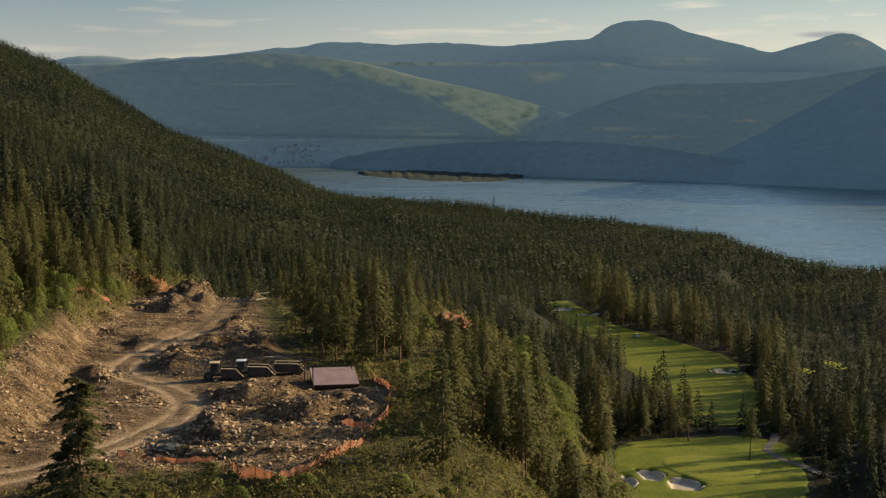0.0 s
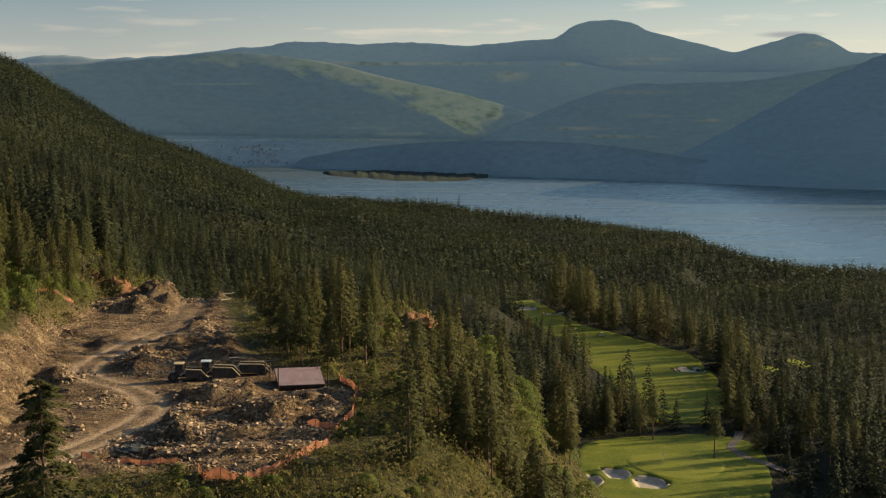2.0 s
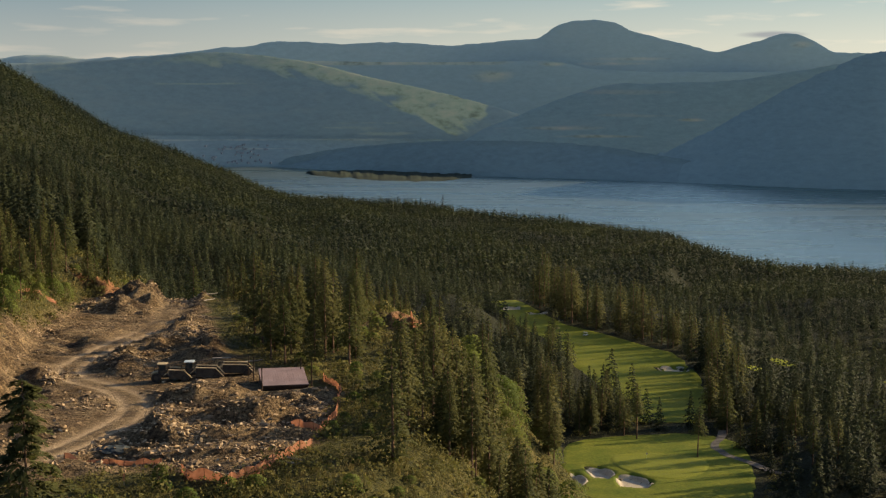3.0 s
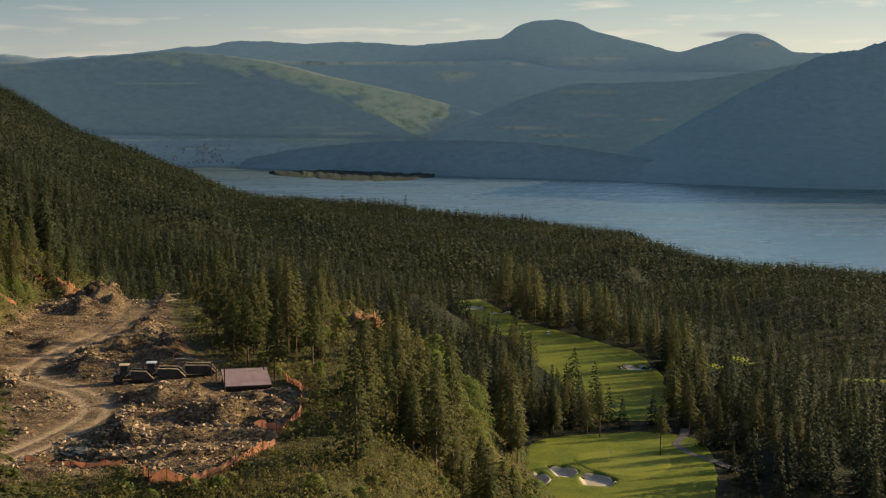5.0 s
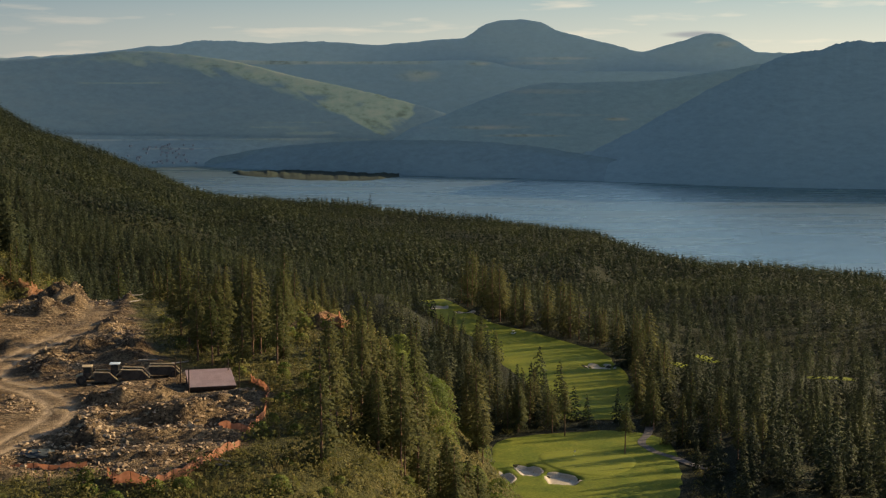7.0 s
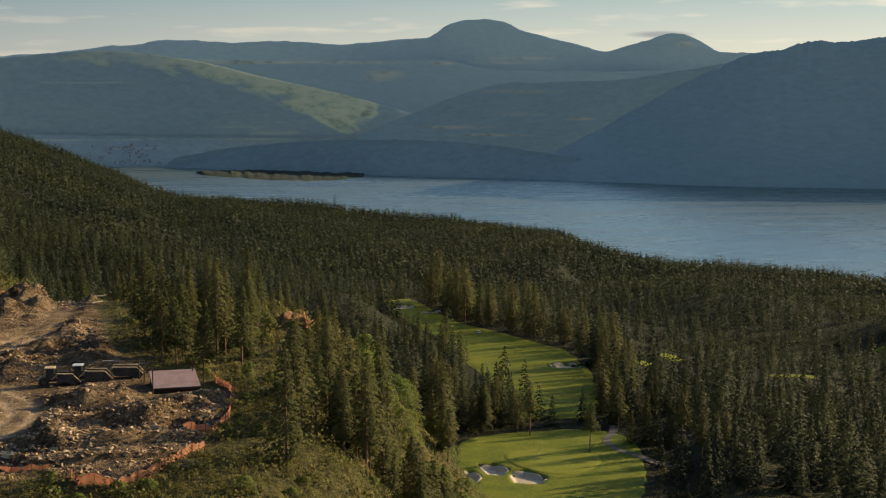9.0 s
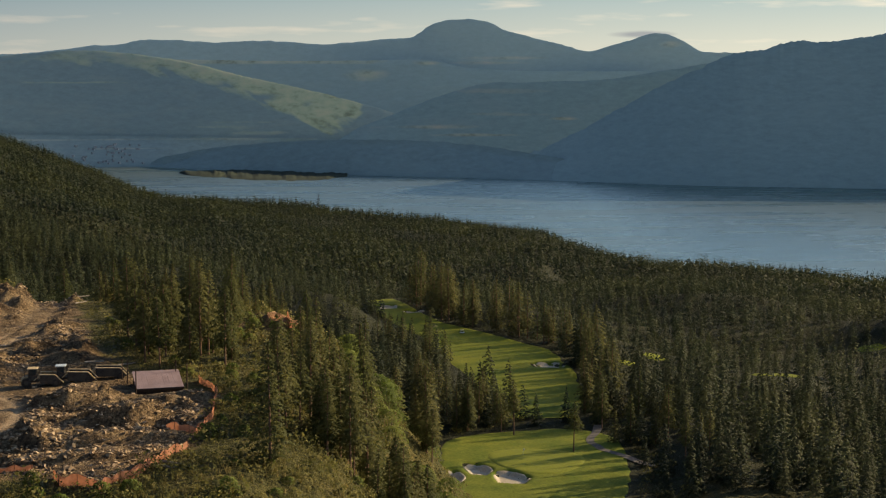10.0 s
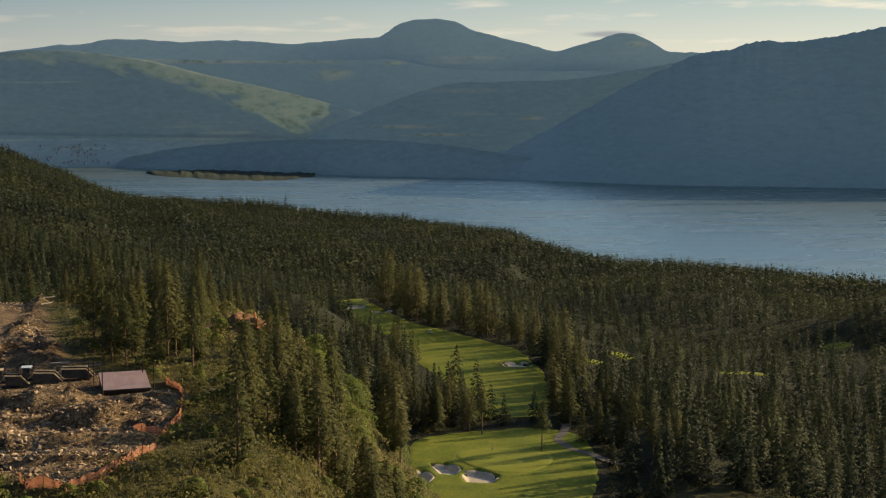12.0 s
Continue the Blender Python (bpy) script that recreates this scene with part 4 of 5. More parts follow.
big = boughed_fir(407, 30.3, 9.0, "big dark ragged fir in front of the site")
big.matrix_basis = pose(-47.5, 183, float(height(-47.5, 183)) - 0.3)
lone = near_tree(408, 22, 0.45, 0.14, "lone pine with a long bare trunk by the green", "pine tree", 60, 18)
lone.matrix_basis = pose(92.3, 529, float(height(92.3, 529)) - 0.2)
copy_thing(lone, pose(109.3, 499.8, float(height(109.3, 499.8)) - 0.2, 0, 0, 70)).scale = (0.95, 0.95, 0.88)
copy_thing(protos[0], pose(0, 225, float(height(0, 225)) - 0.2, 0, 0, 30))
rng = np.random.default_rng(88)
edge_firs = [near_tree(420 + k, t, st, sp, lab, "fir tree", 70, 16, None) for k, (t, st, sp, lab) in enumerate([(21, 0.06, 0.2, "tall fir at the edge of the fairway"), (19, 0.1, 0.22, "broad fir shading the fairway"), (23, 0.24, 0.17, "tall pine at the edge of the fairway")])]
for k, p in enumerate(edge_firs):
    px, py = [(150, 600), (147, 660), (141, 720)][k]
    p.matrix_basis = pose(px, py, float(height(px, py)) - 0.2)
for k in range(72):
    py = 556 + 4.5 * k + rng.uniform(-4, 4)
    px = float(np.interp(py, [552, 598, 634, 673, 703, 740, 766, 798, 828, 885], [124, 139, 143, 147, 147, 131, 114, 100, 95, 82])) + rng.uniform(-1, 11)
    t = copy_thing(edge_firs[k % 3], pose(px, py, float(height(px, py)) - 0.2, 0, 0, rng.uniform(0, 360)))
    sc = rng.uniform(0.8, 1.25) * (1.0 if py < 735 else 1.25)
    t.scale = (sc, sc, sc)
# firs that close in on the far end of the fairway
for k in range(16):
    w = k / 15
    px, py = (84 - 30 * w + rng.uniform(-4, 3), 668 + 44 * w + rng.uniform(-5, 5)) if k else (85, 748)
    t = copy_thing(edge_firs[k % 3], pose(px, py, float(height(px, py)) - 0.2, 0, 0, rng.uniform(0, 360)))
    sc = rng.uniform(0.7, 1.0)
    t.scale = (sc, sc, sc)
# a dense row of firs between the fairway and the green, thinning to the right
for k in range(34):
    px, py = 57 + 44 * rng.random() ** 1.7, rng.uniform(535, 560)
    t = copy_thing(edge_firs[k % 3], pose(px, py, float(height(px, py)) - 0.2, 0, 0, rng.uniform(0, 360)))
    sc = rng.uniform(0.75, 1.1) * (1 if px < 90 else 0.62)
    t.scale = (sc, sc, sc)
for k in range(12):
    px, py = rng.uniform(126, 150), rng.uniform(455, 545)
    t = copy_thing(protos[(0, 1, 2)[k % 3]], pose(px, py, float(height(px, py)) - 0.2, 0, 0, rng.uniform(0, 360)))
    sc = rng.uniform(0.8, 1.1)
    t.scale = (sc, sc, sc)
for k, p in enumerate(protos):
    px, py = [(18, 262), (8, 275), (24, 255), (30, 270), (14, 248), (40, 268)][k]
    p.matrix_basis = pose(px, py, float(height(px, py)) - 0.2, 0, 0, 0)
px, py = 64, 1810
skyline = near_tree(430, 15, 0.05, 0.2, "lone fir standing taller than the forest around it", "fir tree", 60, 14, NEEDLES_FAR)
skyline.matrix_basis = pose(px, py, float(height(px, py)) - 0.5)
skyline.scale = (1.35, 1.35, 1.6)


# ---- golf course ----
TURF = surface("fairway_turf", [(0.35, (0.095, 0.122, 0.009)), (0.65, (0.155, 0.165, 0.014))], 0.05, 0.85, bump=0.2, distance=0.05, fine=1.2, coords=None)
GREEN_TURF = surface("green_turf", [(0.35, (0.145, 0.165, 0.017)), (0.65, (0.18, 0.195, 0.022))], 0.07, 0.8, bump=0.08, fine=2.5, coords=None)
ROUGH_TURF = surface("rough_turf", [(0.35, (0.085, 0.118, 0.011)), (0.65, (0.155, 0.168, 0.019))], 0.09, 0.9, bump=0.5, distance=0.2, fine=1.0, coords=None)
SAND = surface("bunker_sand", [(0.35, (0.40, 0.34, 0.26)), (0.65, (0.52, 0.45, 0.35))], 0.4, 0.95, bump=0.2, coords=None)
PATH = surface("cart_path", [(0.35, (0.10, 0.09, 0.085)), (0.65, (0.15, 0.135, 0.125))], 0.5, 0.95, bump=0.2, coords=None)


def rounded(poly, times=3):
    p = np.array(poly, float)
    for _ in range(times):
        q = np.roll(p, -1, 0)
        p = np.stack([p * 0.75 + q * 0.25, p * 0.25 + q * 0.75], 1).reshape(-1, 2)
    return p


def draped_disc(name, poly, lift, material, rings=14, wobble=0.0):
    """A flat area with a rounded outline, laid over the land."""
    p = rounded(poly)
    c = p.mean(0)
    if wobble:
        p = p + ((p - c) / np.linalg.norm(p - c, axis=1)[:, None]) * (fbm(p[:, 0], p[:, 1], 5, 3, 12) * wobble)[:, None]
    s = np.linspace(0.02, 1, rings)[:, None, None]
    xy = c + (p - c)[None] * s
    n = len(p)
    z = height(xy[..., 0], xy[..., 1]) + lift - 0.45 * smooth(0.93, 1.0, s[..., 0])
    i = np.arange(rings * n).reshape(rings, n)
    f = np.stack([i[:-1], np.roll(i, -1, 1)[:-1], np.roll(i, -1, 1)[1:], i[1:]], -1).reshape(-1, 4)[:, ::-1]
    return new(name, link_mesh(name, np.concatenate([xy, z[..., None]], -1).reshape(-1, 3), f, material, True))


def draped_strip(name, left, right, lift, material, across=18, along=220, seed=0):
    def curve(p):
        p = np.array(p, float)
        t = np.linspace(0, 1, len(p))
        u = np.linspace(0, 1, along)
        out = np.stack([np.interp(u, t, p[:, k]) for k in (0, 1)], -1)
        for _ in range(12):
            out[1:-1] = (out[:-2] + out[1:-1] * 2 + out[2:]) / 4
        return out
    L, R = curve(left), curve(right)
    w = np.linspace(0, 1, across)[None, :, None]
    xy = L[:, None] * (1 - w) + R[:, None] * w
    xy[..., 0] += fbm(xy[..., 1], xy[..., 0] * 0.1, 12, 2, 33 + seed) * 0.9 * np.abs(w[..., 0] * 2 - 1)
    z = height(xy[..., 0], xy[..., 1]) + lift - (0.6 if across > 6 else 0) * smooth(0.9, 1.0, np.abs(w[..., 0] * 2 - 1))
    return new(name, link_mesh(name, np.concatenate([xy, z[..., None]], -1).reshape(-1, 3), grid_faces(across, along), material, True))


tagged(draped_strip("fairway", [(94, 556), (93, 598), (88, 650), (83, 700), (79, 750), (69, 794), (63, 830), (60, 884)],
                    [(122, 552), (137, 598), (143, 650), (144, 700), (121, 750), (98, 794), (92, 830), (79, 890)], 0.25, TURF),
       "sunlit mown golf fairway striped by long tree shadows", "fairway", kind="structure")
tagged(draped_disc("green_surround", GREEN_AREA, 0.2, ROUGH_TURF, 40, 1.0), "mown grass round the putting green", "lawn", kind="structure")
tagged(draped_disc("putting_green", [(76, 503), (90, 508), (106, 503), (113, 492), (108, 476), (96, 467), (84, 472), (77, 486)], 0.40, GREEN_TURF, 14), "smooth putting green", "golf green", kind="structure")
for k, b in enumerate(BUNKERS):
    tagged(draped_disc("sand_bunker", b, 0.5, SAND, 12, 0.9), "pale sand bunker with a shaded grassy lip", "sand bunker", "bunkers of the golf course")
for k, ((cx, cy), rx, ry) in enumerate(GLADES):
    tagged(draped_disc("glade_fairway", [(cx + rx * math.cos(t), cy + ry * math.sin(t)) for t in np.linspace(0, 6.28, 10)[:-1]], 0.35, TURF, 8, 1.5), "strip of sunlit fairway among trees", "fairway", kind="structure")
tagged(draped_strip("cart_path", [(127, 540), (122, 526), (117, 512), (119, 500), (126, 486), (134, 470)], [(130, 538), (125, 525), (120, 512), (122, 501), (129, 488), (137, 472)], 0.32, PATH, 3, 80),
       "grey winding cart path beside the green", "path", kind="structure")


# ---- small building blocks ----
def box_bm(bm, x0, x1, y0, y1, z0, z1, bevel=0.0):
    vs = [bm.verts.new((x, y, z)) for x in (x0, x1) for y in (y0, y1) for z in (z0, z1)]
    for f in ((0, 1, 3, 2), (4, 6, 7, 5), (0, 4, 5, 1), (2, 3, 7, 6), (0, 2, 6, 4), (1, 5, 7, 3)):
        bm.faces.new([vs[i] for i in f])
    if bevel:
        bmesh.ops.bevel(bm, geom=list(bm.edges), offset=bevel, segments=2, affect="EDGES", profile=0.6)


def prism_bm(bm, profile, y0, y1):
    """A profile in x and z drawn out along y."""
    a, b = [bm.verts.new((x, y0, z)) for x, z in profile], [bm.verts.new((x, y1, z)) for x, z in profile]
    bm.faces.new(a)
    bm.faces.new(b[::-1])
    for k in range(len(a)):
        bm.faces.new([a[k - 1], b[k - 1], b[k], a[k]])


def cyl_bm(bm, c, r, depth, axis="Y", sides=20, r2=None):
    rot = {"Z": Matrix(), "Y": Matrix.Rotation(math.pi / 2, 4, "X"), "X": Matrix.Rotation(math.pi / 2, 4, "Y")}[axis]
    bmesh.ops.create_cone(bm, cap_ends=True, segments=sides, radius1=r, radius2=r if r2 is None else r2, depth=depth, matrix=Matrix.Translation(c) @ rot)


def part(name, bm, material, parent, label=""):
    bmesh.ops.recalc_face_normals(bm, faces=bm.faces)
    me = bpy.data.meshes.new(name)
    bm.to_mesh(me)
    bm.free()
    me.materials.append(material)
    ob = new(name, me)
    ob.parent = parent
    return tagged(ob, label) if label else ob


def solid(name, material, parent, *boxes, bevel=0.0, label=""):
    bm = bmesh.new()
    for b in boxes:
        box_bm(bm, *b, bevel=bevel)
    return part(name, bm, material, parent, label)


def ground_at(x, y):
    return float(height(np.array([x]), np.array([y]))[0])


# ---- building site: the low shed ----
ROOF = surface("oxide_red_sheet", [(0.35, (0.29, 0.195, 0.18)), (0.65, (0.37, 0.26, 0.24))], 0.5, 0.55, 0.2, bump=0.1, fine=6)
DARK_WOOD = surface("dark_stained_wood", [(0.35, (0.045, 0.03, 0.024)), (0.65, (0.08, 0.055, 0.04))], 1.5, 0.85)
STEEL = surface("grey_steel", [(0.35, (0.16, 0.16, 0.16)), (0.65, (0.24, 0.24, 0.235))], 2, 0.5, 0.7)


def shed():
    root = tagged(new("shed"), "low open shed with a red-brown sheet metal roof", "shed")
    w, dep, h0, h1, t = 8.6, 10.2, 1.0, 2.3, 0.16
    n = 18
    for k in range(n):
        bm = bmesh.new()
        x0, x1 = -0.2 + (w + 0.4) * k / n, -0.2 + (w + 0.4) * (k + 1) / n - 0.008
        up = 0.012 * (k % 2)
        prof = [(-0.3, h0 + up), (dep + 0.3, h1 + up), (dep + 0.3, h1 + t + up), (-0.3, h0 + t + up)]
        a = [bm.verts.new((x0, y, z)) for y, z in prof]
        b = [bm.verts.new((x1, y, z)) for y, z in prof]
        bm.faces.new(a), bm.faces.new(b[::-1])
        for j in range(4):
            bm.faces.new([a[j - 1], b[j - 1], b[j], a[j]])
        part("roof_panel", bm, ROOF, root)
    solid("fascia", DARK_WOOD, root, (-0.25, w + 0.25, -0.42, -0.31, h0 - 0.28, h0 + 0.1), bevel=0.02, label="dark brown eaves board")
    solid("side_fascia", DARK_WOOD, root, (w + 0.21, w + 0.29, -0.3, 0.5, h0 - 0.2, h0 + 0.1))
    for x0 in (0.0, w / 3, 2 * w / 3, w):
        solid("post", DARK_WOOD, root, (x0 - 0.1, x0 + 0.1, 0.1, 0.3, -0.8, h0 - 0.02), bevel=0.02)
        solid("back_post", DARK_WOOD, root, (x0 - 0.1, x0 + 0.1, dep - 0.3, dep - 0.1, -0.8, h1 - 0.1), bevel=0.02)
    solid("back_wall", DARK_WOOD, root, (0, w, dep - 0.1, dep, -0.8, h1 - 0.12))
    solid("side_wall", DARK_WOOD, root, (-0.12, -0.02, 0.3, dep - 0.3, -0.8, h0))
    solid("front_wall", DARK_WOOD, root, (0.1, w - 0.1, 0.42, 0.5, -0.8, h0 - 0.05))
    x0, y0 = -25.0, 273.6
    root.matrix_basis = pose(x0, y0, ground_at(-21, 279), 0, 0, 9)
    mast = tagged(new("utility_pole"), "thin dark pole standing against the shed", "pole")
    bm = bmesh.new()
    cyl_bm(bm, (0, 0, 2.2), 0.14, 5.2, "Z", 10, 0.11)
    part("shaft", bm, DARK_WOOD, mast)
    mast.matrix_basis = pose(-25.1, 272.6, ground_at(-25.1, 272.6), 0, 0, 10)
    for px, py, k in ((-27.8, 284, 1.0), (-29.2, 288, 0.9), (-18.4, 284, 1.0), (-15.9, 278, 1.1)):
        copy_thing(mast, pose(px, py, ground_at(px, py), 1.5, 1.0, 0)).scale = (0.9, 0.9, k)


shed()

# ---- earth scrapers ----
PAINT = surface("dusty_ochre_paint", [(0.35, (0.46, 0.34, 0.19)), (0.65, (0.58, 0.45, 0.28))], 0.9, 0.7, 0.0, bump=0.05)
DUSTY = surface("dark_dusty_steel", [(0.35, (0.05, 0.042, 0.036)), (0.65, (0.10, 0.082, 0.066))], 0.7, 0.7, 0.2, bump=0.1)
RUBBER = surface("tyre_rubber", [(0.35, (0.025, 0.024, 0.023)), (0.65, (0.07, 0.06, 0.05))], 2, 0.9)
PALE = surface("pale_cab_roof", [(0.35, (0.42, 0.48, 0.52)), (0.65, (0.55, 0.60, 0.63))], 1, 0.5)
GLASS, _, _, gb = node_material("cab_glass")
gb.inputs["Base Color"].default_value = (0.02, 0.03, 0.035, 1)
gb.inputs["Roughness"].default_value = 0.08


def scraper(long, roof, label, tractor=True):
    """A tractor with a cab over big wheels, drawing a low open earth-moving bowl."""
    root = tagged(new("earth_scraper"), label, "earth mover", "scrapers on the site")
    if tractor:
        solid("chassis", DUSTY, root, (0.3, 3.6, -0.55, 0.55, 0.8, 1.3), bevel=0.04)
        bm = bmesh.new()
        prism_bm(bm, [(0.0, 0.9), (1.5, 0.9), (1.5, 2.05), (0.35, 1.9), (0.0, 1.6)], -0.75, 0.75)
        part("engine_hood", bm, PAINT, root, "dusty ochre engine hood")
        solid("grille", DUSTY, root, (-0.06, -0.004, -0.6, 0.6, 1.0, 1.55))
        cab = solid("cab", DUSTY, root, (1.5, 3.1, -1.0, 1.0, 1.3, 2.3), (1.55, 1.68, -0.98, -0.86, 2.3, 3.5), (1.55, 1.68, 0.86, 0.98, 2.3, 3.5),
                    (2.92, 3.05, -0.98, -0.86, 2.3, 3.5), (2.92, 3.05, 0.86, 0.98, 2.3, 3.5))
        solid("roof", roof, cab, (1.3, 3.3, -1.15, 1.15, 3.5, 3.66), bevel=0.05)
        for y in (-0.93, 0.91):
            solid("side_window", GLASS, cab, (1.69, 2.91, y, y + 0.02, 2.3, 3.5))
        for x in (1.6, 2.98):
            solid("window", GLASS, cab, (x, x + 0.02, -0.85, 0.85, 2.3, 3.5))
        bm = bmesh.new()
        cyl_bm(bm, (0.8, -0.5, 2.5), 0.07, 1.0, "Z", 8)
        part("exhaust_pipe", bm, DUSTY, root)
    side = [(3.7, 2.45), (3.7, 0.75), (long - 0.4, 0.55), (long + 0.4, 0.75), (long - 1.0, 2.3)]
    bm = bmesh.new()
    prism_bm(bm, [(3.7, 0.75), (3.82, 0.75), (3.82, 2.45), (3.7, 2.45)], -1.33, 1.33)
    prism_bm(bm, [(3.82, 0.75), (long - 0.4, 0.55), (long + 0.3, 0.7), (long + 0.3, 0.8), (long - 0.4, 0.66), (3.82, 0.87)], -1.33, 1.33)
    bowl = part("bowl", bm, DUSTY, root, "dark steel earth-moving bowl")
    for y in (-1.45, 1.334):
        bm = bmesh.new()
        prism_bm(bm, side, y, y + 0.11)
        part("side_panel", bm, DUSTY, bowl)
        bm = bmesh.new()
        prism_bm(bm, [(3.6, 2.454), (long - 1.0, 2.304), (long - 0.9, 2.48), (3.6, 2.62)], y - 0.10, y + 0.24)
        part("rim_rail", bm, PAINT, bowl, "dusty ochre top rail")
        bm = bmesh.new()
        prism_bm(bm, [(long - 0.99, 2.3), (long + 0.5, 0.75), (long + 0.66, 0.83), (long - 0.86, 2.44)], y - 0.05, y + 0.16)
        part("tail_arm", bm, PAINT, bowl)
        bm = bmesh.new()
        prism_bm(bm, [(2.6, 1.25), (3.7, 2.2), (3.7, 2.4), (2.5, 1.4)], y + 0.3 * (y < 0) - 0.25 * (y > 0), y + 0.3 * (y < 0) - 0.25 * (y > 0) + 0.14)
        part("draw_arm", bm, PAINT, root if tractor else bowl)
    load = bmesh.new()
    bmesh.ops.create_grid(load, x_segments=14, y_segments=8, size=1)
    for v in load.verts:
        v.co = Vector((3.9 + (v.co.x + 1) * 0.5 * (long - 5.2), v.co.y * 1.3, 1.5 + 0.3 * (1 - v.co.x ** 2) * (1 - v.co.y ** 2) + 0.08 * noise.noise(v.co * 4)))
    part("load", load, SPOIL, bowl, "load of brown earth")
    for x, r in ((1.1, 0.95), (long - 0.9, 0.8))[0 if tractor else 1:]:
        for y in (-1.22, 1.22):
            bm = bmesh.new()
            cyl_bm(bm, (x, y, r - 0.02), r, 0.55, "Y", 22)
            bmesh.ops.bevel(bm, geom=[e for e in bm.edges if len(e.link_faces) == 2 and e.calc_face_angle(0) > 1], offset=0.12, segments=2, affect="EDGES")
            tyre = part("wheel", bm, RUBBER, root, "big dusty tyre")
            bm = bmesh.new()
            cyl_bm(bm, (x, y + math.copysign(0.265, y), r - 0.02), r * 0.45, 0.08, "Y", 16)
            part("rim", bm, DUSTY, tyre)
    return root


SPOIL = surface("brown_spoil", [(0.35, (0.12, 0.085, 0.06)), (0.65, (0.2, 0.15, 0.11))], 0.8, 0.95, bump=0.6, fine=5)
for px, py, turn, long, roof, lab in ((-48.3, 284.5, 4, 7.6, PAINT, "dusty tractor scraper with an open dark bowl"), (-43.2, 286.5, 2, 8.6, PALE, "tractor scraper with a pale blue cab roof"),
                                      (-38.2, 290.0, 3, 9.4, PAINT, "dusty towed scraper bowl parked behind the shed")):
    t = scraper(long, roof, lab, "towed" not in lab)
    t.matrix_basis = pose(px, py, ground_at(px + 3, py) - 0.02, 0, 0, turn)

# ---- orange safety fences ----
NET, nn, nl, nb = node_material("orange_netting")
nv = noise_of(nn, nl, 1.4, 4)
nr_ = ramp_of(nn, [(0.3, (0.32, 0.125, 0.065)), (0.7, (0.48, 0.215, 0.12))])
nl.new(nv.outputs[0], nr_.inputs[0])
nl.new(nr_.outputs[0], nb.inputs["Base Color"])
nt = nn.new("ShaderNodeBsdfTranslucent")
nl.new(nr_.outputs[0], nt.inputs[0])
nm = nn.new("ShaderNodeMixShader")
nm.inputs[0].default_value = 0.35
nl.new(nb.outputs[0], nm.inputs[1])
nl.new(nt.outputs[0], nm.inputs[2])
nl.new(nm.outputs[0], nn["Material Output"].inputs[0])


def net_fence(path, tall, seed, label):
    rng = np.random.default_rng(seed)
    root = tagged(new("safety_fence"), label, "fence", "orange fences round the site")
    p = np.array(path, float)
    s = np.concatenate([[0], np.cumsum(np.hypot(*np.diff(p, axis=0).T))])
    u = np.arange(0, s[-1], 0.35)
    X, Y = np.interp(u, s, p[:, 0]), np.interp(u, s, p[:, 1])
    X, Y = X + fbm(u, u * 0, 5, 3, seed) * 0.6, Y + fbm(u, u * 0 + 9, 4, 3, seed + 1) * 0.6
    G = height(X, Y)
    sag = 0.68 + 0.32 * np.abs(np.cos(u / 3.0 * math.pi)) + 0.22 * fbm(u, u * 0, 7, 2, seed + 2)
    rows = 6
    k = np.linspace(0, 1, rows)[:, None]
    zz = G + 0.05 + k * tall * np.clip(sag, 0.3, 1.15)
    side = (rng.standard_normal((rows, len(u))) * 0.05 + 0.18 * np.sin(u * 1.7 + k * 2)) * (1 - k * 0.5)
    vt = np.stack([X + side, Y + side * 0.6, zz], -1).reshape(-1, 3)
    part_mesh("netting", link_mesh("netting", vt, grid_faces(len(u), rows), NET, True), root, "sagging orange plastic netting")
    for q in np.arange(0, s[-1], 3.0):
        x, y = float(np.interp(q, u, X)), float(np.interp(q, u, Y))
        bm = bmesh.new()
        cyl_bm(bm, (x, y - 0.06, ground_at(x, y) + tall * 0.45), 0.045, tall * 1.35, "Z", 6)
        part("stake", bm, DARK_WOOD, root)
    return root


net_fence([(-13.5, 286), (-11.5, 278), (-9.8, 270), (-10.2, 258), (-10.8, 250), (-12.2, 240), (-15.5, 239.5), (-18, 241)], 1.15, 3, "sagging orange safety netting along the edge of the spoil")
net_fence([(-13.6, 230.3), (-17.6, 224.8), (-20.8, 215.5), (-25.7, 211), (-31.4, 214.5), (-33, 217.5)], 1.6, 5, "slack orange netting draped over brush")
net_fence([(-36, 221), (-42, 221.5), (-46, 222.5), (-51, 222)], 0.9, 7, "fallen orange netting half hidden by shrubs")
net_fence([(4.5, 349), (5.5, 344), (6, 340)], 1.6, 9, "short run of orange netting on the far mound")
net_fence([(-92, 352), (-90, 360), (-86, 368)], 1.0, 11, "orange netting at the foot of the wooded bank")

# ---- rocks ----
ROCK = surface("broken_rock", [(0.3, (0.19, 0.134, 0.080)), (0.55, (0.32, 0.24, 0.15)), (0.72, (0.48, 0.38, 0.26))], 0.9, 0.95, bump=0.3, fine=6, random_object=0.3, coords="Object")
RUBBLE, rn, rl, rb = node_material("rubble")
rr = ramp_of(rn, [(0.0, (0.15, 0.098, 0.053)), (0.75, (0.29, 0.20, 0.115)), (1.0, (0.50, 0.375, 0.245))])
rl.new(rn.new("ShaderNodeNewGeometry").outputs["Random Per Island"], rr.inputs[0])
rl.new(rr.outputs[0], rb.inputs["Base Color"])
rb.inputs["Roughness"].default_value = 0.95


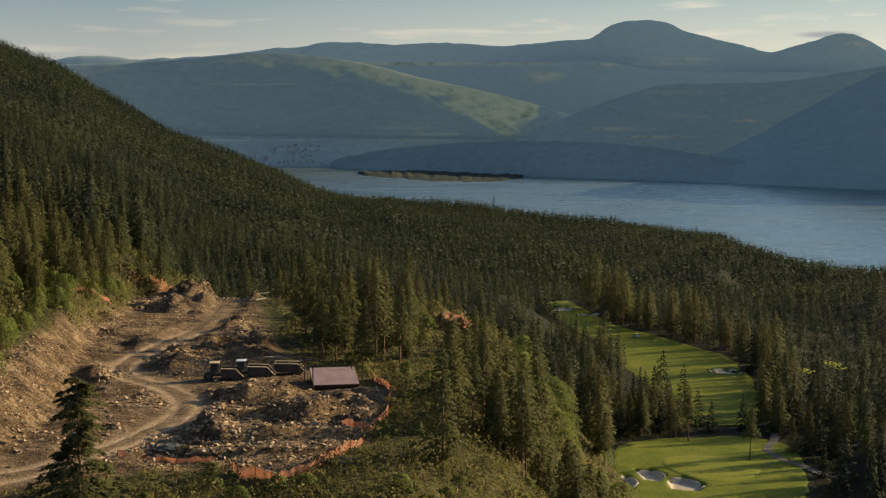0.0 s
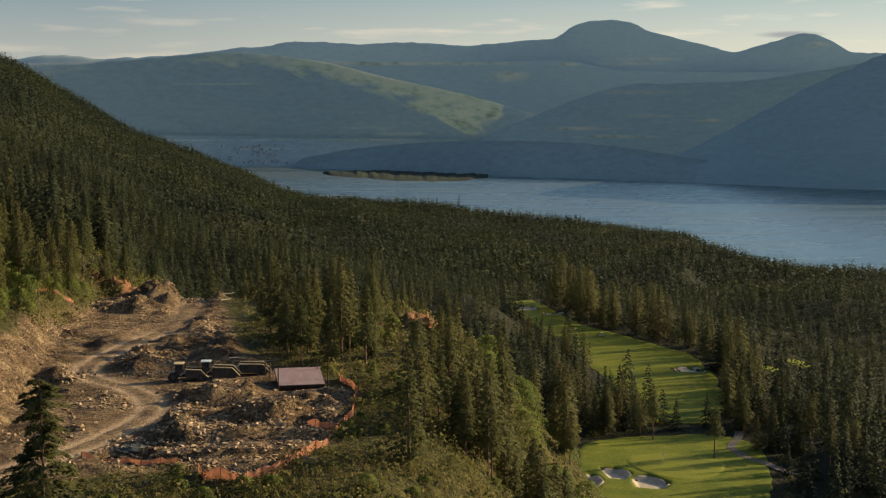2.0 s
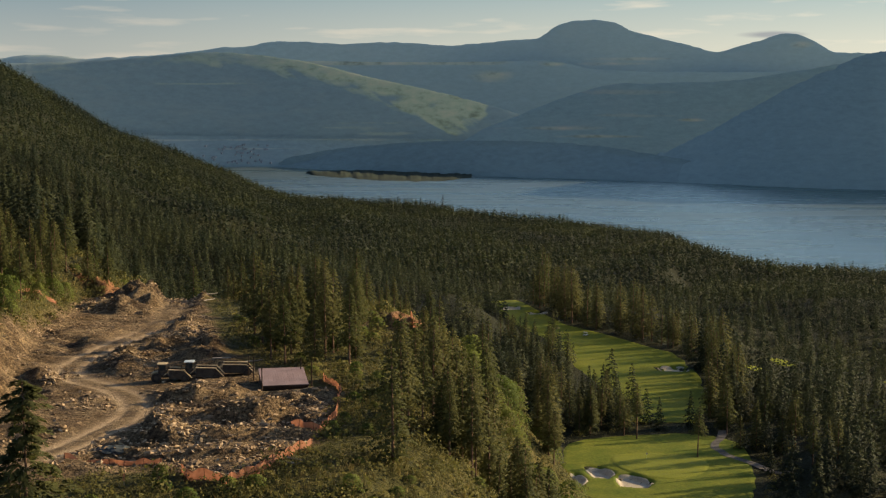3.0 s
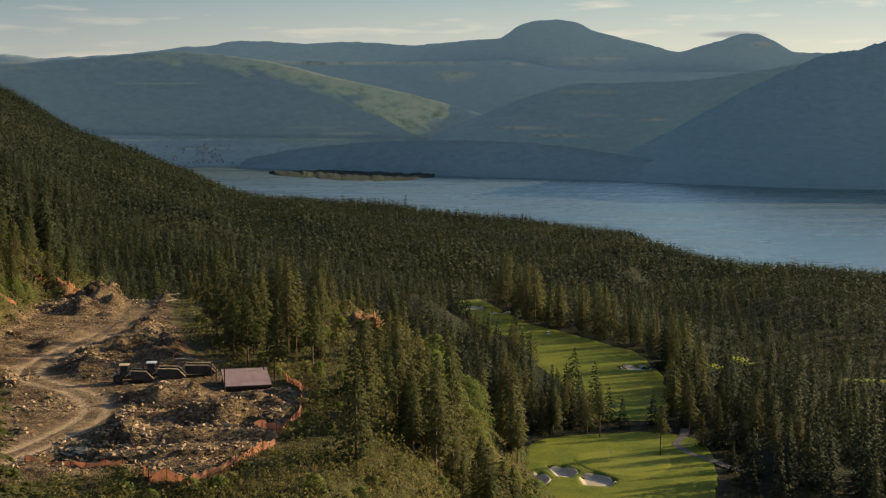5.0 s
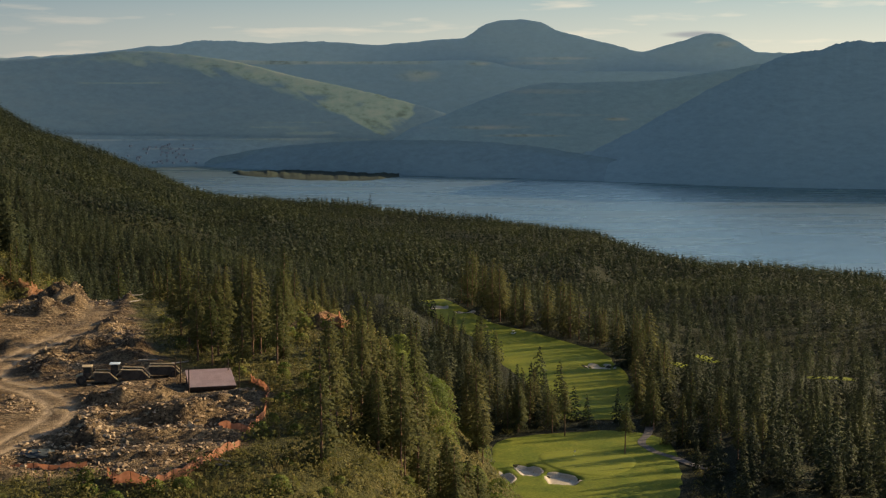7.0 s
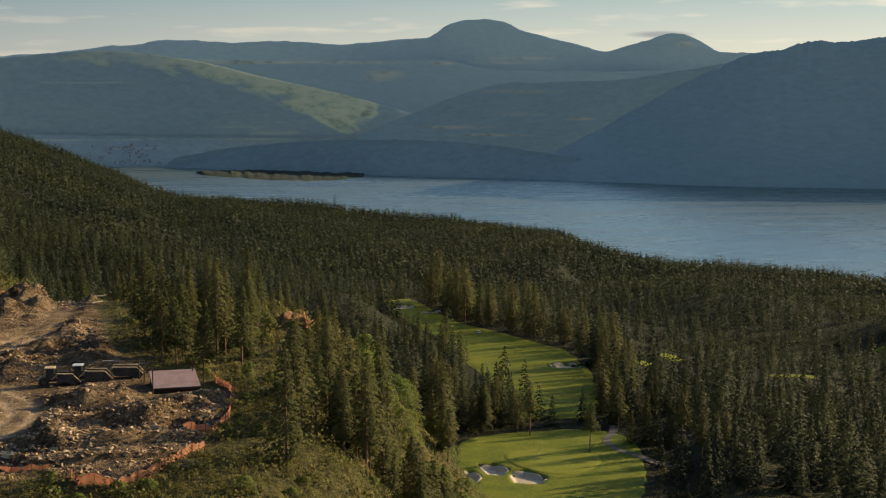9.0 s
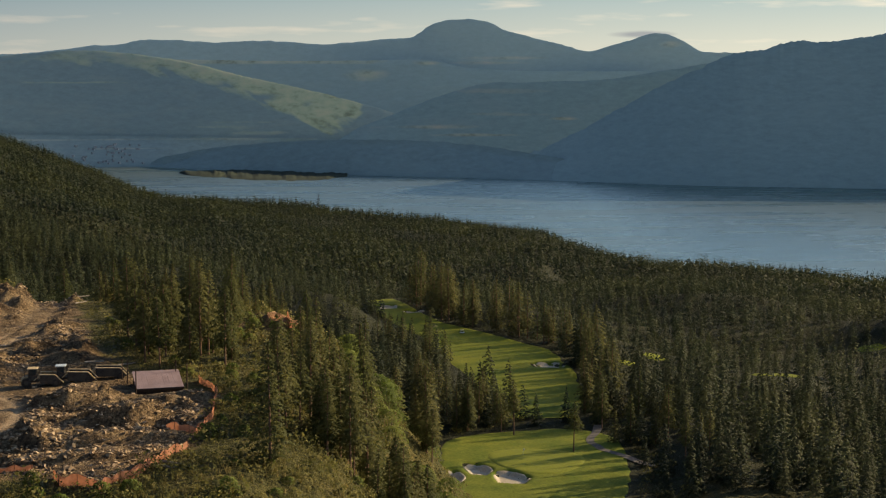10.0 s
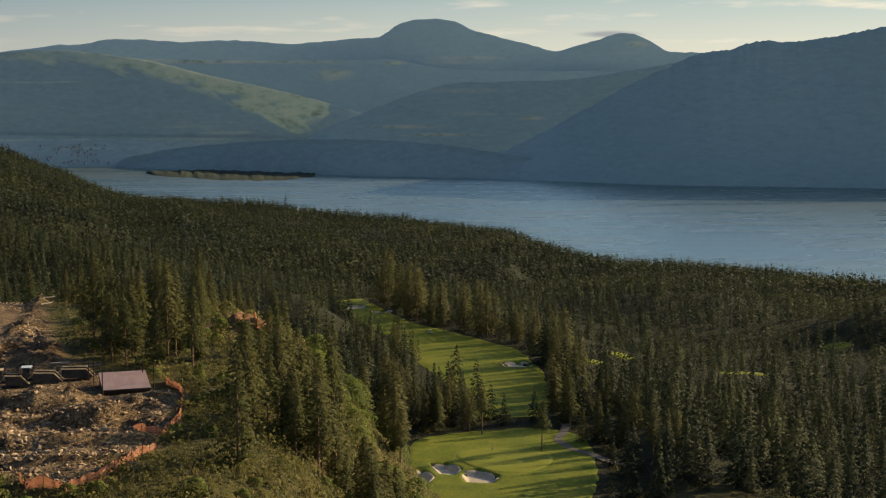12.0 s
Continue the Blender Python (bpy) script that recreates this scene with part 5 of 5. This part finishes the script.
def rock_shape(seed, points):
    """An angular broken stone: the hull of a few scattered points."""
    bm = bmesh.new()
    rng = np.random.default_rng(seed)
    p = rng.standard_normal((points, 3))
    p /= np.linalg.norm(p, axis=1)[:, None]
    p *= np.array([1.25, 0.85, 0.62]) * rng.uniform(0.75, 1.1, (points, 1))
    for q in p:
        bm.verts.new(q)
    bmesh.ops.convex_hull(bm, input=list(bm.verts))
    bmesh.ops.delete(bm, geom=[v for v in bm.verts if not v.link_faces], context="VERTS")
    bmesh.ops.recalc_face_normals(bm, faces=bm.faces)
    return bm


rock_meshes = []
for k in range(6):
    bm = rock_shape(k, 13)
    me = bpy.data.meshes.new("boulder")
    bm.to_mesh(me)
    bm.free()
    me.materials.append(ROCK)
    rock_meshes.append(me)
rng = np.random.default_rng(21)
PILES = [(-38.5, 241, 3.2, 9, 60), (-60, 308, 2.5, 3, 12), (-57, 395, 3.5, 6, 34), (-76, 376, 7, 3, 30), (-66, 399, 3, 4, 14), (-68, 288, 2.2, 5, 26), (-27, 247, 9, 6, 40), (-36, 232, 8, 4, 26), (-54, 308, 4, 4, 16), (-48, 335, 4, 14, 18), (-22, 258, 6, 4, 14), (-21, 381, 4, 3, 8)]
for cx, cy, sx, sy, n in PILES:
    for _ in range(n):
        x, y = cx + rng.standard_normal() * sx * 0.6, cy + rng.standard_normal() * sy * 0.6
        sc = 0.24 + 0.46 * rng.random() ** 2.5
        ob = tagged(new("boulder", rock_meshes[int(rng.integers(0, 6))]), "broken pale brown boulder lying on the spoil", "boulder", "boulders on the site")
        ob.matrix_basis = Matrix.Translation((x, y, ground_at(x, y) + sc * 0.25)) @ Euler(rng.uniform(-0.6, 0.6, 3) + np.array([0, 0, rng.uniform(0, 6)])).to_matrix().to_4x4() @ Matrix.Scale(sc, 4)
tp = []
for k in range(4):
    bm = rock_shape(40 + k, 9)
    bm.faces.ensure_lookup_table()
    tp.append(np.array([[(*f.verts[i].co,) for i in (0, 1, 2, 2)] for f in bm.faces], np.float32)[:, [0, 1, 2], :])
    bm.free()
x, y, rng = jitter_grid(-92, -8, 206, 425, 0.55, 22)
stony = smooth(-48, -38, x) * smooth(272, 262, y)
dens = smooth(-0.5, 2, inside(SITE, x, y)) * smooth(2.5, 5, track_distance(x, y)) * (0.05 + 0.42 * stony + 0.34 * smooth(0.1, 0.6, fbm(x, y, 14, 3, 71)))
for cx, cy, sx, sy, n in PILES:
    dens = np.maximum(dens, 0.95 * np.exp(-((x - cx) / sx) ** 2 - ((y - cy) / sy) ** 2))
dens = np.maximum(dens, 0.30 * smooth(0, 3, -x - np.interp(y, [205, 250, 270, 300, 340, 400], [65, 69, 73, 76, 80, 86])) * smooth(340, 310, y) * smooth(-1, 1, inside(SITE, x, y)))
for px, py, r in PADS:
    dens = dens * smooth(r - 3, r, np.hypot(x - px, y - py))
keep = rng.random(len(x)) < dens
x, y = x[keep], y[keep]
sc = 0.12 + 0.50 * rng.random(len(x)) ** 2.4
P = np.stack([x, y, height(x, y) + sc * 0.2, sc, rng.uniform(0, 6.28, len(x)), rng.integers(0, 4, len(x))], -1)
vs = []
for k, t in enumerate(tp):
    p = P[P[:, 5] == k]
    c, s = np.cos(p[:, 4])[:, None, None], np.sin(p[:, 4])[:, None, None]
    q = p[:, 3][:, None, None]
    vs.append(np.stack([(t[None, :, :, 0] * c - t[None, :, :, 1] * s) * q + p[:, 0][:, None, None],
                        (t[None, :, :, 0] * s + t[None, :, :, 1] * c) * q + p[:, 1][:, None, None], t[None, :, :, 2] * q + p[:, 2][:, None, None]], -1).reshape(-1, 3, 3))
vs = np.concatenate(vs)
ob = new("rubble", link_mesh("rubble", vs.reshape(-1, 3), np.arange(len(vs) * 3).reshape(-1, 3), RUBBLE))
tagged(ob, "broken stone and earth clods strewn over the site", "rubble", kind="stuff")

# blue-grey gravel heap by the track
bm = bmesh.new()
bmesh.ops.create_uvsphere(bm, u_segments=28, v_segments=14, radius=1)
for v in bm.verts:
    v.co = Vector((v.co.x * 2.8, v.co.y * 2.2, max(v.co.z, -0.2) ** 1 * (0.62 + 0.3 * noise.noise(v.co * 3.1)))) * (1 + 0.22 * noise.noise(v.co * 2.2))
me = bpy.data.meshes.new("gravel_mound")
bm.to_mesh(me)
bm.free()
me.materials.append(surface("blue_gravel", [(0.35, (0.035, 0.045, 0.05)), (0.65, (0.075, 0.085, 0.09))], 1.2, 0.95, bump=0.7, fine=8))
ob = tagged(new("gravel_mound", me), "small heap of dark blue-grey gravel", "gravel heap")
ob.matrix_basis = pose(-45, 228, ground_at(-45, 228))

# fallen grey logs
for k, (px, py, turn, ln) in enumerate([(-16.5, 221, -20, 5), (-15, 222.5, -28, 4), (-36, 300, 20, 4), (-30, 304, 40, 5), (-51, 395, 30, 6), (-50, 391, 60, 5), (-25, 262, 65, 5), (-31, 246, -35, 4)]):
    v, f = tapered([(0.12 * math.sin(z), 0, z) for z in np.linspace(-ln / 2, ln / 2, 6)], np.linspace(0.22, 0.12, 6))
    ob = tagged(new("log", link_mesh("log", v, f, DEADWOOD, True)), "weathered grey log lying on the ground", "log", "fallen logs")
    ob.matrix_basis = Matrix.Translation((px, py, ground_at(px, py) + 0.3)) @ Euler((0, radians(88), radians(turn))).to_matrix().to_4x4()

# ---- shrubs and undergrowth ----
def leaf_quads(rng, n, wide, tall, size):
    out = []
    for _ in range(n):
        ang, u = rng.uniform(0, 6.28), rng.random()
        lobe = 1 + 0.25 * math.sin(ang * 3 + u * 4)
        h = rng.random() ** 0.7
        r = wide * math.sqrt(max(0.02, 1 - (h * 0.95) ** 2.2)) * lobe * (0.55 + 0.45 * math.sqrt(u))
        p = np.array([r * math.cos(ang), r * math.sin(ang), h * tall])
        a = rng.standard_normal(3)
        a /= np.linalg.norm(a)
        b = np.cross(a, rng.standard_normal(3))
        b /= np.linalg.norm(b)
        w = size * rng.uniform(0.6, 1.3)
        out.append([p - a * w * 0.6, p - b * w * 0.5, p + a * w * 0.6, p + b * w * 0.5])
    return np.array(out, np.float32)


def shrub(seed, n, wide, tall, label):
    rng = np.random.default_rng(seed)
    root = tagged(new("shrub"), label, "shrub", "shrubs on the slopes")
    lq = outward(leaf_quads(rng, int(n * 1.15), wide, tall, 0.25))
    part_mesh("leaves", quads_to_mesh("leaves", lq, LEAVES, soft_normals(lq)), root)
    vv, ff = [], []
    for k in range(5):
        ang = k * 1.256
        v, f = tapered([(math.cos(ang) * wide * 0.5 * t, math.sin(ang) * wide * 0.5 * t, -0.3 + tall * 0.7 * t) for t in (0, 0.5, 1)], (0.06, 0.04, 0.02), 5)
        ff += [tuple(i + len(vv) for i in q) for q in f]
        vv += v
    part_mesh("stem_clump", link_mesh("stem_clump", vv, ff, BARK, True), root, "thin brown stems")
    return root


shrubs = [shrub(500 + k, n, w, t, lab) for k, (n, w, t, lab) in enumerate([(520, 1.9, 2.6, "leafy bright green shrub"), (640, 2.3, 3.6, "tall rounded green bush"), (360, 1.5, 1.7, "low olive green bush"),
                                                                          (1000, 3.0, 4.8, "young broadleaf tree with pale green leaves")])]


def brush_density(x, y):
    s = inside(SITE, x, y)
    dn = 0.75 * smooth(-1, -6, s) * smooth(-26, -12, s)
    dn = np.maximum(dn, 0.9 * smooth(-20, -6, x) * smooth(75, 55, x) * smooth(200, 215, y) * smooth(440, 380, y) * (s < -1))
    dn = np.maximum(dn, 1.2 * (x < -72) * (s < -1))
    dn = np.maximum(dn, 1.3 * (x < -80) * (y > 315) * (s < 1.5))
    dn = np.maximum(dn, 1.4 * (y < 228) * (s < -0.5) * (x > -75))
    return dn * (inside(GREEN_AREA, x, y) < -1) * (inside(FAIRWAY, x, y) < -1) * (0.6 + 0.4 * smooth(-0.5, 0.2, fbm(x, y, 14, 3, 81)))


x, y, rng = jitter_grid(-140, 78, 188, 440, 6.0, 31)
keep = (rng.random(len(x)) < 0.55 * brush_density(x, y)) & in_view(x, y, -21, 14) & ~((inside(SITE, x, y) > -2))
x, y = x[keep], y[keep]
for i in rng.permutation(len(x))[:250]:
    k = int(rng.choice([0, 0, 1, 2, 2, 3] if x[i] > 12 or x[i] < -70 else [0, 2, 2]))
    t = copy_thing(shrubs[k], pose(x[i], y[i], ground_at(x[i], y[i]) - 0.1, 0, 0, rng.uniform(0, 360)))
    sc = rng.uniform(0.55, 1.15) * (1.5 if x[i] > 2 and y[i] > 310 else 1.0)
    t.scale = (sc, sc, sc * rng.uniform(0.8, 1.2))
for k, t in enumerate(shrubs):
    px, py = [(-30, 205), (22, 300), (-44, 205), (36, 330)][k]
    t.matrix_basis = pose(px, py, ground_at(px, py) - 0.1)
# light green broadleaf trees in the draw below the site
x, y, rng = jitter_grid(8, 66, 300, 436, 6.5, 36)
keep = (rng.random(len(x)) < 0.6) & ~open_ground(x, y) & (x > 12 + 0.1 * (y - 300)) & (value_noise(x / 16, y / 16, 55) < 0.55)
for i in np.flatnonzero(keep)[:70]:
    t = copy_thing(shrubs[int(rng.choice([1, 3, 3]))], pose(x[i], y[i], ground_at(x[i], y[i]) - 0.1, 0, 0, rng.uniform(0, 360)))
    sc = rng.uniform(0.9, 1.7)
    t.scale = (sc, sc, sc * rng.uniform(0.85, 1.1))
# bright bushes along the top of the cut bank
x, y, rng = jitter_grid(-112, -76, 240, 400, 5.0, 37)
s = inside(SITE, x, y)
for i in np.flatnonzero((s < -2) & (s > -24) & (rng.random(len(x)) < 0.5) & in_view(x, y, -18.5, 0))[:70]:
    t = copy_thing(shrubs[int(rng.choice([0, 1, 1, 3]))], pose(x[i], y[i], ground_at(x[i], y[i]) - 0.1, 0, 0, rng.uniform(0, 360)))
    sc = rng.uniform(0.8, 1.4)
    t.scale = (sc, sc, sc)
under = [leaf_quads(np.random.default_rng(600 + k), 42, 1.0 + 0.25 * k, 0.9 + 0.35 * k, 0.27) for k in range(4)]
x, y, rng = jitter_grid(-150, 150, 186, 600, 3.7, 32)
dn = np.maximum(brush_density(x, y), 0.5 * ((x < -84) | (x > -8)) * ~open_ground(x, y))
keep = (rng.random(len(x)) < dn) & in_view(x, y, -21, 17)
x, y = x[keep], y[keep]
P = np.stack([x, y, height(x, y) - 0.1, rng.uniform(0.7, 1.9, len(x)), rng.uniform(0, 6.28, len(x)), rng.integers(0, 4, len(x))], -1)
scatter("undergrowth", under, P, LEAVES_STAND, "mixed green and olive brush covering the slopes", "undergrowth")

# finer, denser brush on the near slope below the site
fine = [leaf_quads(np.random.default_rng(650 + k), 60, 0.8 + 0.2 * k, 0.9 + 0.3 * k, 0.15) for k in range(4)]
x, y, rng = jitter_grid(-62, 26, 190, 290, 1.9, 34)
s = inside(SITE, x, y)
keep = (rng.random(len(x)) < 0.85 * smooth(0.5, -1.5, s) * smooth(292, 270, y) * (x > -9 - 40 * (y < 240)) * smooth(-0.75, -0.2, fbm(x, y, 8, 3, 82))) & in_view(x, y, -18, 6)
x, y = x[keep], y[keep]
P = np.stack([x, y, height(x, y) - 0.1, rng.uniform(0.7, 1.8, len(x)), rng.uniform(0, 6.28, len(x)), rng.integers(0, 4, len(x))], -1)
scatter("slope_brush", fine, P, LEAVES_STAND, "dense olive green brush on the near slope", "undergrowth")

# dry grass tussocks on the open slopes
def tussock(rng, n, tall):
    out = []
    for _ in range(n):
        ang, lean = rng.uniform(0, 6.28), rng.uniform(0.1, 0.6)
        c, s = math.cos(ang), math.sin(ang)
        w, h, r = 0.07, tall * rng.uniform(0.6, 1.2), rng.uniform(0, 0.25)
        b = np.array([c * r, s * r, -0.05])
        t = b + np.array([c * lean * h, s * lean * h, h])
        d = np.array([-s, c, 0]) * w
        out.append([b - d, b + d, t + d * 0.3, t - d * 0.3])
    return np.array(out, np.float32)


STRAW = foliage("dry_grass", (0.12, 0.11, 0.035), (0.27, 0.22, 0.09), True, 0.35)
tus = [tussock(np.random.default_rng(700 + k), 9, 0.55 + 0.1 * k) for k in range(4)]
x, y, rng = jitter_grid(-135, 70, 188, 440, 1.7, 33)
keep = (rng.random(len(x)) < 0.75 * np.clip(brush_density(x, y), 0, 1)) & in_view(x, y, -20, 12) & (fbm(x, y, 11, 3, 85) > -0.25)
x, y = x[keep], y[keep]
P = np.stack([x, y, height(x, y), rng.uniform(0.7, 1.5, len(x)), rng.uniform(0, 6.28, len(x)), rng.integers(0, 4, len(x))], -1)
scatter("dry_grass", tus, P, STRAW, "straw-coloured tussocks of dry grass on the slopes", "grass")

# ---- golf cart and flag ----
WHITE = surface("white_paint", [(0.35, (0.7, 0.7, 0.68)), (0.65, (0.8, 0.8, 0.78))], 2, 0.4, bump=0)
cart = tagged(new("golf_cart"), "white golf cart standing on the fairway", "golf cart")
solid("body", WHITE, cart, (-1.2, 1.2, -0.6, 0.6, 0.3, 0.85), bevel=0.08)
solid("roof", WHITE, cart, (-0.9, 0.9, -0.6, 0.6, 1.8, 1.9), bevel=0.03)
for sx in (-0.8, 0.8):
    for sy in (-0.52, 0.52):
        solid("roof_post", STEEL, cart, (sx - 0.03, sx + 0.03, sy - 0.03, sy + 0.03, 0.85, 1.8))
        bm = bmesh.new()
        cyl_bm(bm, (sx, sy, 0.25), 0.25, 0.2, "Y", 14)
        part("wheel", bm, RUBBER, cart)
solid("seat", DUSTY, cart, (-0.3, 0.3, -0.5, 0.5, 0.85, 1.15), bevel=0.05)
cart.matrix_basis = pose(103.3, 755, ground_at(103.3, 755) + 0.27, 0, 0, 20)
flag = tagged(new("golf_flag"), "white golf flag in the hole of the green", "golf flag")
bm = bmesh.new()
cyl_bm(bm, (0, 0, 1.1), 0.03, 2.3, "Z", 8)
part("pole", bm, WHITE, flag)
solid("cloth", WHITE, flag, (0.03, 0.6, -0.015, 0.015, 1.75, 2.2))
flag.matrix_basis = pose(90, 496, ground_at(90, 496) + 0.4)

# ---- hamlet over the lake ----
rng = np.random.default_rng(77)
ROOFING = surface("far_roofs", [(0.35, (0.26, 0.28, 0.30)), (0.65, (0.38, 0.38, 0.38))], 0.1, 0.8, bump=0)
WALLS = surface("far_walls", [(0.35, (0.30, 0.32, 0.34)), (0.65, (0.44, 0.43, 0.43))], 0.1, 0.9, bump=0)


def far_house(w, dep, h, label):
    root = tagged(new("house"), label, "house", "houses of the hamlet")
    solid("wall", WALLS, root, (-w / 2, w / 2, -dep / 2, dep / 2, -2, h))
    bm = bmesh.new()
    prism_bm(bm, [(-w / 2 - 0.6, h + 0.004), (w / 2 + 0.6, h + 0.004), (0, h + w * 0.28)], -dep / 2 - 0.6, dep / 2 + 0.6)
    part("roof", bm, ROOFING, root, "grey gabled roof")
    return root


hill_ob = bpy.data.objects["town_flats"].data
hv = np.array([v.co for v in hill_ob.vertices])
homes = [far_house(5, 6, 3, "small pale house on the far shore"), far_house(5, 12, 3, "long pale building on the far shore"), far_house(6, 7, 3, "low house among far trees")]
for k in range(46):
    az, r = rng.normal(-5.9, 0.7), rng.uniform(4280, 4318)
    x, y = r * math.sin(radians(az)), r * math.cos(radians(az))
    near = hv[np.argmin((hv[:, 0] - x) ** 2 + (hv[:, 1] - y) ** 2)]
    m = pose(near[0], near[1], near[2] - 0.5, 0, 0, rng.uniform(0, 180))
    if k < 3:
        homes[k].matrix_basis = m
    else:
        copy_thing(homes[int(rng.choice([0, 0, 1, 2]))], m)

# ---- orange marker stake in the brush ----
stake = tagged(new("marker_stake"), "orange-topped wooden survey stake in the brush", "stake")
bm = bmesh.new()
cyl_bm(bm, (0, 0, 0.5), 0.06, 2.0, "Z", 8)
part("post", bm, DEADWOOD, stake)
bm = bmesh.new()
prism_bm(bm, [(-0.28, 0.7), (0.22, 0.6), (0.08, 1.75), (-0.08, 1.75)], -0.12, 0.12)
part("ribbon", bm, NET, stake, "orange flagging ribbon")
stake.matrix_basis = pose(-40.2, 211, ground_at(-40.2, 211) + 0.45, 0, 0, 20)
